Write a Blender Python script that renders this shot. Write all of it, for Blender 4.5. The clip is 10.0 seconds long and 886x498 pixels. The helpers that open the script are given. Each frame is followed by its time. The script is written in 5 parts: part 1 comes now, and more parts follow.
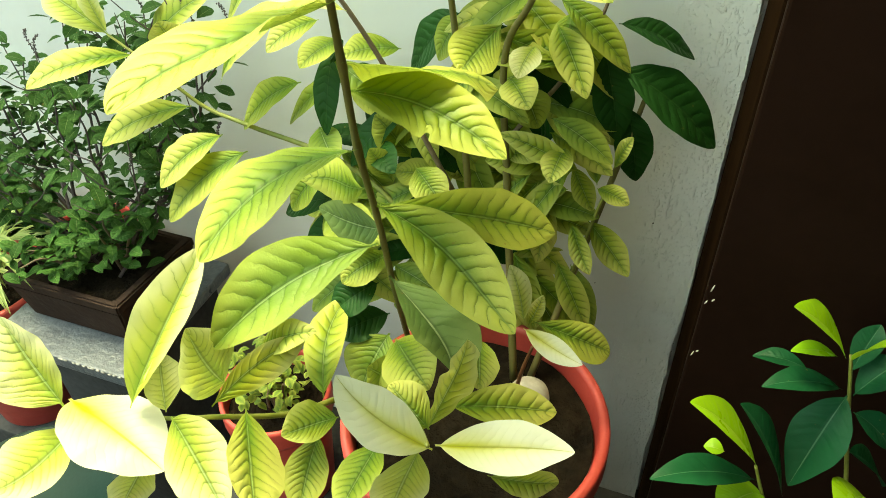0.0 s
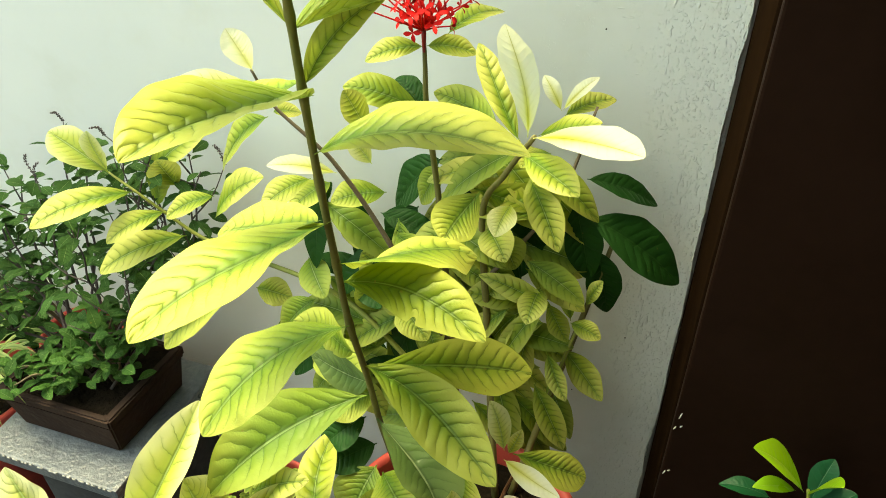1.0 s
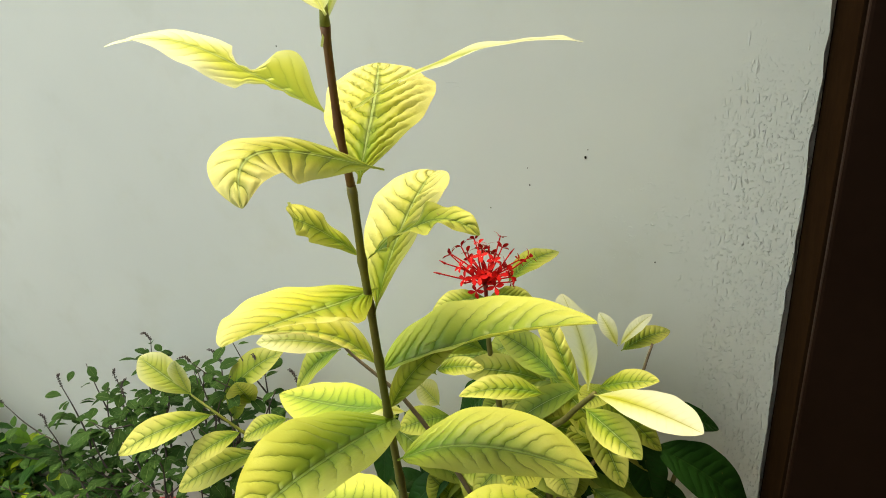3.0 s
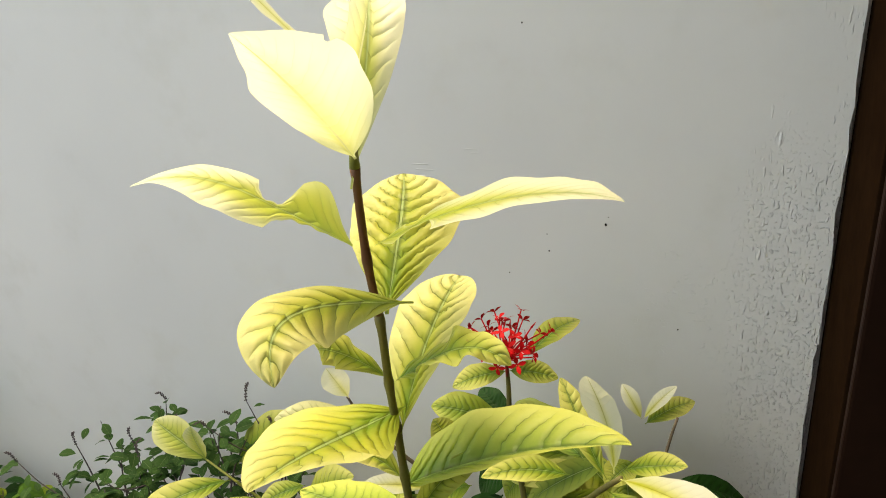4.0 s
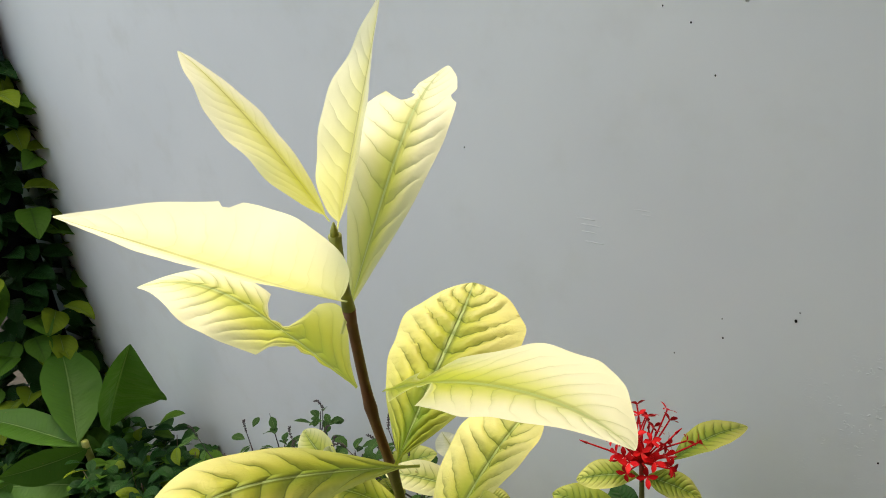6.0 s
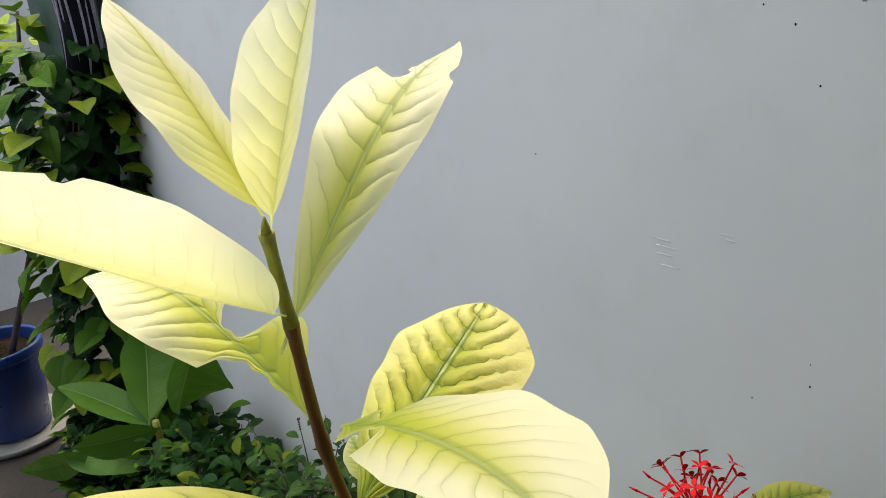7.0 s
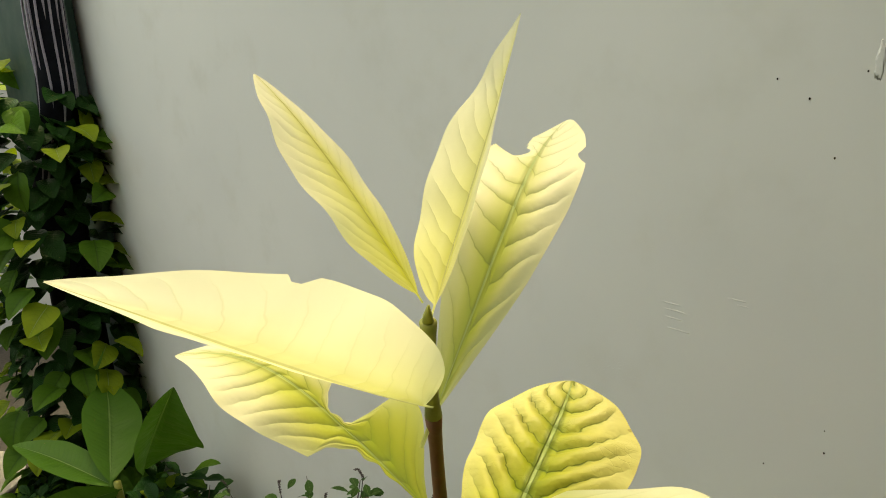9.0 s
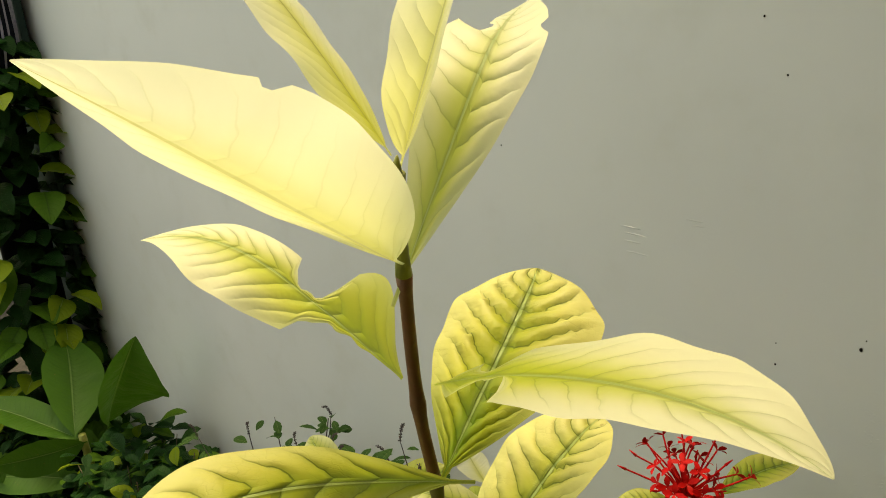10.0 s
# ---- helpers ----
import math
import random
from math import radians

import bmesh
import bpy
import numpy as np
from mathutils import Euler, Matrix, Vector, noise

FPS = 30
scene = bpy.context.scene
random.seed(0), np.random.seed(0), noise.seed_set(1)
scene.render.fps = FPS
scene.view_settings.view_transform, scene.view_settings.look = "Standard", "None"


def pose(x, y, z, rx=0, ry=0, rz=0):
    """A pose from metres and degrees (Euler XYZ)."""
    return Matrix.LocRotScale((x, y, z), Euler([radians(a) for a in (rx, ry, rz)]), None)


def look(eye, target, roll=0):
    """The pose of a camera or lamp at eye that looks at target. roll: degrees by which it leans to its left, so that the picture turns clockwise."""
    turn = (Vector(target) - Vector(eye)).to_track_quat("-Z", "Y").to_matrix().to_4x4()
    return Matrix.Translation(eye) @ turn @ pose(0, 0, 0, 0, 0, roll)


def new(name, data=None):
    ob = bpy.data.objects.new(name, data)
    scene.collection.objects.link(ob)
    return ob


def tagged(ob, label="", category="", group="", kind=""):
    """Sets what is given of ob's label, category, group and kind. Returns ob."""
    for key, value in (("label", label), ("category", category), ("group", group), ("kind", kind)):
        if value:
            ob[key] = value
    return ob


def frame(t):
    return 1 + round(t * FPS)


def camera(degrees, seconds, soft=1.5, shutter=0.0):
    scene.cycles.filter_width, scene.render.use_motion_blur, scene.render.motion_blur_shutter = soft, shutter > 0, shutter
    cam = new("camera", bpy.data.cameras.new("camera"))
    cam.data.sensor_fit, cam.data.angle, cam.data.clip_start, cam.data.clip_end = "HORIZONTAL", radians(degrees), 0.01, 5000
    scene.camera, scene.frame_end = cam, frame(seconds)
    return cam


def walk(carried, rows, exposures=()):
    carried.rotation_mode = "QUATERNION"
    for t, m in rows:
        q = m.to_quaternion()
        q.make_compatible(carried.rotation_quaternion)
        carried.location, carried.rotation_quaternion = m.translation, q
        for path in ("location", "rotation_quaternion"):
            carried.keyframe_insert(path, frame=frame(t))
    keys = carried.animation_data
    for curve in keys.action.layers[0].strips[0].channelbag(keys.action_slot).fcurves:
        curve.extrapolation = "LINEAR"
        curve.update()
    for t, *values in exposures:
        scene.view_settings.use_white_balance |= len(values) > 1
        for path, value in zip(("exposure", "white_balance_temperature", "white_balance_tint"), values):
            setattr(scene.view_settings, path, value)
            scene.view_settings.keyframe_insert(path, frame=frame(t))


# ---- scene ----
cam = camera(62.9, 10.0, soft=0.95)
PATH = [
    (0, (0.392, 0.169, 1.363), (-0.178, 1.583, 0.068), -2.2),
    (0.5, (0.382, 0.19, 1.429), (-0.187, 1.611, 0.141), -2.4),
    (1, (0.383, 0.193, 1.482), (-0.16, 1.699, 0.283), -1.3),
    (1.5, (0.376, 0.198, 1.529), (-0.167, 1.759, 0.403), -1.1),
    (2, (0.374, 0.209, 1.571), (-0.285, 1.79, 0.538), -3.1),
    (2.5, (0.368, 0.2, 1.591), (-0.295, 1.84, 0.657), -3.1),
    (2.7, (0.369, 0.204, 1.6), (-0.323, 1.843, 0.686), -4.1),
    (3.8, (0.357, 0.226, 1.648), (-0.4, 1.882, 0.82), -5.2),
    (4, (0.351, 0.237, 1.659), (-0.41, 1.893, 0.835), -5.6),
    (4.5, (0.355, 0.259, 1.685), (-0.475, 1.902, 0.903), -6.7),
    (5, (0.365, 0.269, 1.689), (-0.584, 1.858, 0.93), -6.3),
    (5.5, (0.372, 0.294, 1.696), (-0.748, 1.77, 0.942), -5.6),
    (5.7, (0.383, 0.317, 1.693), (-0.803, 1.735, 0.93), -5.7),
    (6.8, (0.38, 0.422, 1.66), (-1.066, 1.594, 0.93), -4.5),
    (7, (0.373, 0.42, 1.66), (-1.087, 1.58, 0.937), -4.2),
    (7.5, (0.344, 0.413, 1.656), (-1.105, 1.606, 0.965), -3.4),
    (8, (0.322, 0.403, 1.651), (-1.106, 1.641, 0.997), -2.8),
    (8.5, (0.323, 0.402, 1.667), (-1.106, 1.667, 1.068), -2.6),
    (9, (0.328, 0.385, 1.67), (-1.085, 1.669, 1.074), -2.2),
    (9.5, (0.33, 0.38, 1.661), (-1.058, 1.661, 1.004), -3.4),
    (10, (0.334, 0.375, 1.645), (-0.978, 1.703, 0.926), -2.5),
]
walk(cam, [(t, look(eye, target, roll)) for t, eye, target, roll in PATH],
     [(0.0, 3.20, 10200, -22), (0.6, 3.16, 10200, -18), (1.5, 2.90, 10600, -14), (2.7, 2.52, 10700, -11), (3.8, 2.31, 9600, 4), (5.7, 2.09, 8700, 3), (7.0, 1.98, 8000, 4), (8.0, 1.86, 9700, -2), (9.0, 1.89, 12000, -4), (10.0, 1.84, 12700, -4)])

# ---- light ----
world = bpy.data.worlds.new("sky")
scene.world = world
world.use_nodes = True
wn = world.node_tree.nodes
sky = wn.new("ShaderNodeTexSky")
sky.sky_type = "NISHITA"
sky.sun_disc = False
sky.dust_density, sky.ozone_density = 4.0, 0.6
sky.sun_elevation, sky.sun_rotation = radians(71.6), radians(-43.3)
world.node_tree.links.new(sky.outputs["Color"], wn["Background"].inputs["Color"])
wn["Background"].inputs["Strength"].default_value = 0.15
sun = new("sun", bpy.data.lights.new("sun", "SUN"))
sun.data.energy, sun.data.angle, sun.data.color = 0.55, radians(35), (1.0, 0.96, 0.88)
sun.matrix_world = look((-0.80, 0.85, 3.5), (0, 0, 0))

# ---- small helpers ----
UP = Vector((0, 0, 1))


def vec(p):
    return Vector(p)


def mesh_of(name, bm, material, smooth=True):
    data = bpy.data.meshes.new(name)
    bm.normal_update()
    bm.to_mesh(data)
    bm.free()
    for m in material if isinstance(material, (list, tuple)) else [material]:
        data.materials.append(m)
    if smooth:
        for f in data.polygons:
            f.use_smooth = True
    return data


def part(name, bm, material, parent=None, label="", smooth=True):
    """One mesh object under a thing or a part; coordinates are the world's."""
    data = bm if isinstance(bm, bpy.types.Mesh) else mesh_of(name, bm, material, smooth)
    ob = new(name, data)
    if parent is not None:
        ob.parent = parent
        ob.matrix_parent_inverse = parent_world(parent).inverted()
    if label:
        tagged(ob, label)
    return ob


def parent_world(ob):
    m = ob.matrix_basis.copy()
    while ob.parent is not None:
        m = ob.parent.matrix_basis @ ob.matrix_parent_inverse @ m
        ob = ob.parent
    return m


def thing(name, place, label, category, group="", kind=""):
    ob = new(name)
    ob.empty_display_size = 0.05
    ob.location = place
    return tagged(ob, label, category, group, kind)


def box(bm, lo, hi, bevel=0.0, segments=2):
    made = bmesh.ops.create_cube(bm, size=1.0)["verts"]
    c, s = (vec(lo) + vec(hi)) / 2, vec(hi) - vec(lo)
    for v in made:
        v.co = Vector((v.co.x * s.x, v.co.y * s.y, v.co.z * s.z)) + c
    if bevel:
        edges = {e for v in made for e in v.link_edges}
        bmesh.ops.bevel(bm, geom=list(edges), offset=bevel, segments=segments, affect="EDGES", profile=0.6)
    return bm


def lathe(bm, rings, centre=(0, 0, 0), n=48, wobble=0.0, closed=True):
    """A body of revolution from (radius, height) rings."""
    loops = []
    for r, z in rings:
        loop = []
        for k in range(n):
            a = 2 * math.pi * k / n
            w = 1 + wobble * noise.noise((math.cos(a) * 2, math.sin(a) * 2, z * 9))
            loop.append(bm.verts.new((centre[0] + r * w * math.cos(a), centre[1] + r * w * math.sin(a), centre[2] + z)))
        loops.append(loop)
    for a, b in zip(loops, loops[1:]):
        for k in range(n):
            bm.faces.new((a[k], a[(k + 1) % n], b[(k + 1) % n], b[k]))
    if closed:
        bm.faces.new(loops[0][::-1])
        bm.faces.new(loops[-1])
    return bm


def spline(points, steps=8):
    """A smooth line through the points."""
    p = [vec(q) for q in points]
    if len(p) == 2:
        return [p[0].lerp(p[1], k / steps) for k in range(steps + 1)]
    e = [2 * p[0] - p[1]] + p + [2 * p[-1] - p[-2]]
    out = []
    for i in range(1, len(e) - 2):
        a, b, c, d = e[i - 1:i + 3]
        for k in range(steps):
            t = k / steps
            out.append(0.5 * (2 * b + (c - a) * t + (2 * a - 5 * b + 4 * c - d) * t * t + (3 * b - a - 3 * c + d) * t ** 3))
    out.append(p[-1])
    return out


def tube(bm, line, radii, n=8):
    """A tapered round rod along a line; radii: one for each point, or first and last."""
    if len(radii) == 2:
        radii = [radii[0] + (radii[1] - radii[0]) * k / (len(line) - 1) for k in range(len(line))]
    loops, side = [], None
    for k, p in enumerate(line):
        t = (line[min(k + 1, len(line) - 1)] - line[max(k - 1, 0)]).normalized()
        if side is None:
            side = t.orthogonal().normalized()
        side = (side - t * side.dot(t)).normalized()
        other = t.cross(side)
        loops.append([bm.verts.new(p + (side * math.cos(2 * math.pi * j / n) + other * math.sin(2 * math.pi * j / n)) * radii[k]) for j in range(n)])
    for a, b in zip(loops, loops[1:]):
        for j in range(n):
            bm.faces.new((a[j], a[(j + 1) % n], b[(j + 1) % n], b[j]))
    bm.faces.new(loops[0][::-1])
    bm.faces.new(loops[-1])
    return bm


# ---- materials ----
class Nodes:
    """Short writing for node trees."""

    def __init__(self, name, rough=0.6):
        self.mat = bpy.data.materials.new(name)
        self.mat.use_nodes = True
        self.t = self.mat.node_tree
        self.bsdf = self.t.nodes["Principled BSDF"]
        self.bsdf.inputs["Roughness"].default_value = rough

    def put(self, value, socket):
        if isinstance(value, bpy.types.NodeSocket):
            self.t.links.new(value, socket)
        elif value is not None:
            socket.default_value = (*value, 1) if isinstance(value, tuple) and len(value) == 3 and socket.type == "RGBA" else value

    def math(self, op, a, b=None, c=None, clamp=False):
        n = self.t.nodes.new("ShaderNodeMath")
        n.operation, n.use_clamp = op, clamp
        for v, s in zip((a, b, c), n.inputs):
            self.put(v, s)
        return n.outputs[0]

    def step(self, x, lo, hi, out_lo=0.0, out_hi=1.0):
        n = self.t.nodes.new("ShaderNodeMapRange")
        n.interpolation_type = "SMOOTHSTEP"
        for v, s in zip((x, lo, hi, out_lo, out_hi), n.inputs):
            self.put(v, s)
        return n.outputs[0]

    def mix(self, f, a, b, mode="MIX"):
        n = self.t.nodes.new("ShaderNodeMix")
        n.data_type, n.blend_type = "RGBA", mode
        self.put(f, n.inputs[0]), self.put(a, n.inputs[6]), self.put(b, n.inputs[7])
        return n.outputs[2]

    def noise(self, scale, detail=3.0, rough=0.5, where=None, distortion=0.0):
        n = self.t.nodes.new("ShaderNodeTexNoise")
        n.inputs["Scale"].default_value, n.inputs["Detail"].default_value = scale, detail
        n.inputs["Roughness"].default_value, n.inputs["Distortion"].default_value = rough, distortion
        self.put(where if where is not None else self.place(), n.inputs["Vector"])
        return n.outputs["Fac"]

    def voronoi(self, scale, where=None, feature="DISTANCE_TO_EDGE"):
        n = self.t.nodes.new("ShaderNodeTexVoronoi")
        n.feature = feature
        n.inputs["Scale"].default_value = scale
        self.put(where if where is not None else self.place(), n.inputs["Vector"])
        return n.outputs["Distance"]

    def place(self):
        return self.t.nodes.new("ShaderNodeNewGeometry").outputs["Position"]

    def uv(self, layer="UVMap"):
        n = self.t.nodes.new("ShaderNodeUVMap")
        n.uv_map = layer
        s = self.t.nodes.new("ShaderNodeSeparateXYZ")
        self.t.links.new(n.outputs[0], s.inputs[0])
        return n.outputs[0], s.outputs[0], s.outputs[1]

    def random(self):
        return self.t.nodes.new("ShaderNodeObjectInfo").outputs["Random"]

    def island(self):
        return self.t.nodes.new("ShaderNodeNewGeometry").outputs["Random Per Island"]

    def bump(self, height, strength, distance=0.002):
        n = self.t.nodes.new("ShaderNodeBump")
        n.inputs["Strength"].default_value, n.inputs["Distance"].default_value = strength, distance
        self.put(height, n.inputs["Height"])
        self.t.links.new(n.outputs[0], self.bsdf.inputs["Normal"])
        return n.outputs[0]

    def colour(self, c):
        self.put(c, self.bsdf.inputs["Base Color"])

    def rough(self, r):
        self.put(r, self.bsdf.inputs["Roughness"])

    def thin(self, colour, share, normal=None):
        """Lets light through, as a leaf does."""
        n = self.t.nodes.new("ShaderNodeBsdfTranslucent")
        self.put(colour, n.inputs["Color"])
        if normal is not None:
            self.t.links.new(normal, n.inputs["Normal"])
        m = self.t.nodes.new("ShaderNodeMixShader")
        m.inputs[0].default_value = share
        self.t.links.new(self.bsdf.outputs[0], m.inputs[1])
        self.t.links.new(n.outputs[0], m.inputs[2])
        self.t.links.new(m.outputs[0], self.t.nodes["Material Output"].inputs["Surface"])


def leaf_material(name, blade, green, edge=None, veins=10.0, slant=0.30, vein=0.6, halo=0.5, rough=0.42, thin=0.35, relief=0.4, net=0.12, rib=None, shine=0.35, flush=0.22, core=0.55, glow=0.72, spots=0.5, foot=0.0, fade=(0.38, 1.05)):
    """A leaf blade: greener along midrib and veins, paler (edge) towards tip and margins, thin arched veins and a fine
    net; part of the paling and of the vein tint is painted light and shade.
    """
    m = Nodes(name, rough)
    edge = edge or blade
    rib = rib or tuple(0.5 * x + 0.5 * y for x, y in zip((0.40, 0.52, 0.22), green))
    uv, u, v = m.uv()
    _, warped, shift = m.uv("Veins")
    a = m.math("ABSOLUTE", m.math("SUBTRACT", m.math("MULTIPLY", v, 2.0), 1.0))
    phase = m.math("MULTIPLY", m.math("SUBTRACT", warped, m.math("MULTIPLY", shift, slant / 0.30)), veins)
    phase = m.math("ADD", phase, m.math("ADD", m.math("MULTIPLY", m.math("SUBTRACT", m.noise(38.0, 2.0), 0.5), 0.6), m.math("MULTIPLY", m.math("SUBTRACT", m.noise(150.0, 2.0), 0.5), 0.34)))
    d = m.math("MULTIPLY", m.math("ABSOLUTE", m.math("SUBTRACT", m.math("FRACT", phase), 0.5)), 2.0)
    line = m.math("MULTIPLY", m.math("MULTIPLY", m.step(d, 0.905, 0.985), m.step(a, 0.97, 0.45)), m.step(m.noise(24.0, 2.0), 0.30, 0.62, 0.35, 1.0))
    soft = m.math("MULTIPLY", m.step(d, 0.45, 1.0), m.step(a, 1.0, 0.35))
    mid = m.step(a, 0.036, 0.018)
    flank = m.math("MULTIPLY", m.step(a, 0.105, 0.05), m.step(u, 1.0, 0.75))
    blotch = m.noise(7.0, 3.0, 0.6)
    vary = m.math("ADD", m.math("MULTIPLY", m.math("SUBTRACT", blotch, 0.5), 0.8), m.math("MULTIPLY", m.math("SUBTRACT", m.random(), 0.5), 0.4))
    out = m.math("ADD", m.math("ADD", m.math("MULTIPLY", a, 0.55), m.math("MULTIPLY", u, 0.75)), m.math("MULTIPLY", vary, -0.8))
    # besides natural paling, edge paints in the white of lit outer parts
    base = m.mix(m.step(out, *fade), blade, edge)
    stripe = m.math("MULTIPLY", m.step(a, core, 0.0), m.step(u, 1.05, 0.1, 0.25, 1.0))
    # soft tints the vein troughs, so some pillow shading is in the colour
    g = m.math("ADD", m.math("MULTIPLY", stripe, halo), m.math("MULTIPLY", soft, halo * flush))
    g = m.math("ADD", g, m.math("MULTIPLY", m.step(u, 0.5, 0.05), foot))
    g = m.math("ADD", g, m.math("MULTIPLY", vary, 0.4), None, True)
    base = m.mix(g, base, green)
    cells = m.t.nodes.new("ShaderNodeVectorMath")
    cells.operation = "MULTIPLY"
    m.t.links.new(uv, cells.inputs[0])
    cells.inputs[1].default_value = (1.0, 0.45, 1.0)
    mesh = m.math("MULTIPLY", m.math("MULTIPLY", m.step(m.voronoi(40.0, cells.outputs[0]), 0.08, 0.0), m.step(m.noise(55.0, 2.0), 0.42, 0.66)), net)
    base = m.mix(m.math("MAXIMUM", m.math("MULTIPLY", line, vein), mesh), base, tuple(0.58 * c for c in green))
    base = m.mix(m.math("MULTIPLY", flank, min(0.7, vein)), base, tuple(0.5 * c for c in green))
    base = m.mix(m.math("MULTIPLY", mid, 0.8), base, rib)
    if spots:
        base = m.mix(m.math("MULTIPLY", m.step(m.noise(160.0, 1.0, 0.5), 0.76, 0.80), spots), base, (0.25, 0.17, 0.05))
    m.colour(base)
    m.bsdf.inputs["Specular IOR Level"].default_value = shine
    m.rough(m.step(m.noise(30.0, 2.0), 0.2, 0.8, rough - 0.08, rough + 0.14))
    swell = m.math("MULTIPLY", m.math("SUBTRACT", 1.0, m.math("POWER", d, 2.6)), m.step(a, 1.02, 0.5))
    pucker = m.math("MULTIPLY", m.noise(75.0, 3.0, 0.6), 0.5)
    h = m.math("SUBTRACT", m.math("ADD", swell, pucker), m.math("ADD", m.math("MULTIPLY", mid, 0.8), m.math("MULTIPLY", mesh, 0.8)))
    nrm = m.bump(h, min(1.0, relief), 0.0018 * max(1.0, relief))
    warm = m.mix(0.4, base, tuple(min(1.0, c * k) for c, k in zip(edge, (1.06, 1.06, glow))))
    m.thin(warm, thin, nrm)
    return m.mat


# pale and cream edges are whitened to look lit on the crown leaves
LEAF_PALE = leaf_material("leaf_pale_yellow", (0.60, 0.625, 0.085), (0.31, 0.42, 0.025), (0.765, 0.79, 0.60), veins=12.0, vein=0.45, halo=0.55, thin=0.5, rough=0.36, relief=0.36, net=0.0, rib=(0.34, 0.46, 0.18), shine=0.2, flush=0.24, glow=0.85, spots=0, foot=0.45, fade=(0.28, 0.90))
LEAF_CREAM = leaf_material("leaf_cream", (0.72, 0.745, 0.32), (0.50, 0.52, 0.02), (0.76, 0.79, 0.65), veins=13.0, vein=0.13, halo=0.65, thin=0.5, rough=0.36, relief=0.18, net=0.0, rib=(0.30, 0.32, 0.02), shine=0.18, flush=0.06, core=0.38, glow=0.92, spots=0, foot=0.5, fade=(0.2, 0.85))
LEAF_PALE_LIME = leaf_material("leaf_pale_lime", (0.52, 0.555, 0.10), (0.19, 0.33, 0.035), (0.71, 0.725, 0.42), veins=11.0, vein=0.7, halo=0.6, thin=0.5, rough=0.38, relief=0.5, net=0.03, rib=(0.36, 0.48, 0.20), shine=0.22, flush=0.30, foot=0.35)
LEAF_YELLOW = leaf_material("leaf_yellow_green", (0.50, 0.50, 0.055), (0.15, 0.27, 0.025), (0.64, 0.63, 0.27), vein=0.85, halo=0.6, thin=0.45, relief=0.75, net=0.05, rib=(0.38, 0.50, 0.20), shine=0.25, rough=0.36, flush=0.30, foot=0.55)
LEAF_LIME = leaf_material("leaf_lime", (0.34, 0.40, 0.045), (0.10, 0.22, 0.025), (0.55, 0.56, 0.16), vein=0.85, halo=0.85, relief=0.6, net=0.05, rib=(0.28, 0.40, 0.13), shine=0.28, flush=0.30, foot=0.45)
LEAF_FRESH = leaf_material("leaf_fresh_lime", (0.24, 0.33, 0.04), (0.078, 0.18, 0.022), (0.45, 0.485, 0.11), veins=12.0, vein=0.85, halo=0.9, relief=0.6, net=0.05, rib=(0.20, 0.31, 0.09), shine=0.3, flush=0.30, foot=0.35)
LEAF_GREEN = leaf_material("leaf_mid_green", (0.185, 0.28, 0.04), (0.07, 0.155, 0.024), (0.35, 0.41, 0.09), vein=0.6, halo=0.85, thin=0.32, relief=0.45, net=0.05, rib=(0.26, 0.37, 0.14), shine=0.3)
LEAF_DULL = leaf_material("leaf_dull_green", (0.10, 0.17, 0.055), (0.055, 0.11, 0.035), (0.17, 0.24, 0.08), vein=0.5, halo=0.5, thin=0.25, relief=0.3, net=0.12, rib=(0.30, 0.38, 0.20), shine=0.3)
# truly dark leaves, and filler leaves coloured dark as shade between the others
LEAF_DARK = leaf_material("leaf_dark_and_shaded_green", (0.015, 0.058, 0.012), (0.010, 0.042, 0.009), vein=0.25, halo=0.3, thin=0.12, rough=0.38, shine=0.1, rib=(0.026, 0.075, 0.018))
LEAF_FICUS = leaf_material("leaf_rubbery_green", (0.011, 0.080, 0.030), (0.008, 0.058, 0.024), veins=16.0, vein=0.06, halo=0.3, thin=0.12, rough=0.36, relief=0.06, rib=(0.07, 0.17, 0.09), shine=0.14)
LEAF_FICUS_NEW = leaf_material("leaf_fresh_green", (0.32, 0.56, 0.04), (0.22, 0.46, 0.035), veins=16.0, vein=0.15, halo=0.4, thin=0.35, rough=0.3, relief=0.12, rib=(0.44, 0.60, 0.12), shine=0.3)
LEAF_BASIL = leaf_material("leaf_basil", (0.038, 0.094, 0.022), (0.026, 0.066, 0.017), veins=6.0, vein=0.3, halo=0.3, thin=0.25, rough=0.6, shine=0.12)
LEAF_BASIL_NEW = leaf_material("leaf_basil_fresh", (0.056, 0.135, 0.030), (0.038, 0.097, 0.024), veins=6.0, vein=0.3, halo=0.3, thin=0.3, rough=0.6, shine=0.12)
LEAF_POTHOS = leaf_material("leaf_pothos", (0.075, 0.17, 0.020), (0.04, 0.105, 0.014), veins=7.0, vein=0.2, halo=0.35, thin=0.25, rough=0.42, relief=0.3, shine=0.08, rib=(0.05, 0.10, 0.02))
LEAF_POTHOS_NEW = leaf_material("leaf_pothos_fresh", (0.24, 0.33, 0.03), (0.12, 0.20, 0.025), veins=7.0, vein=0.2, halo=0.35, thin=0.35, rough=0.4, relief=0.3, shine=0.1)
LEAF_CANNA = leaf_material("leaf_broad_green", (0.065, 0.17, 0.022), (0.045, 0.125, 0.018), veins=26.0, slant=0.15, vein=0.25, halo=0.25, thin=0.25, rough=0.45, relief=0.25, shine=0.2, rib=(0.16, 0.28, 0.08))
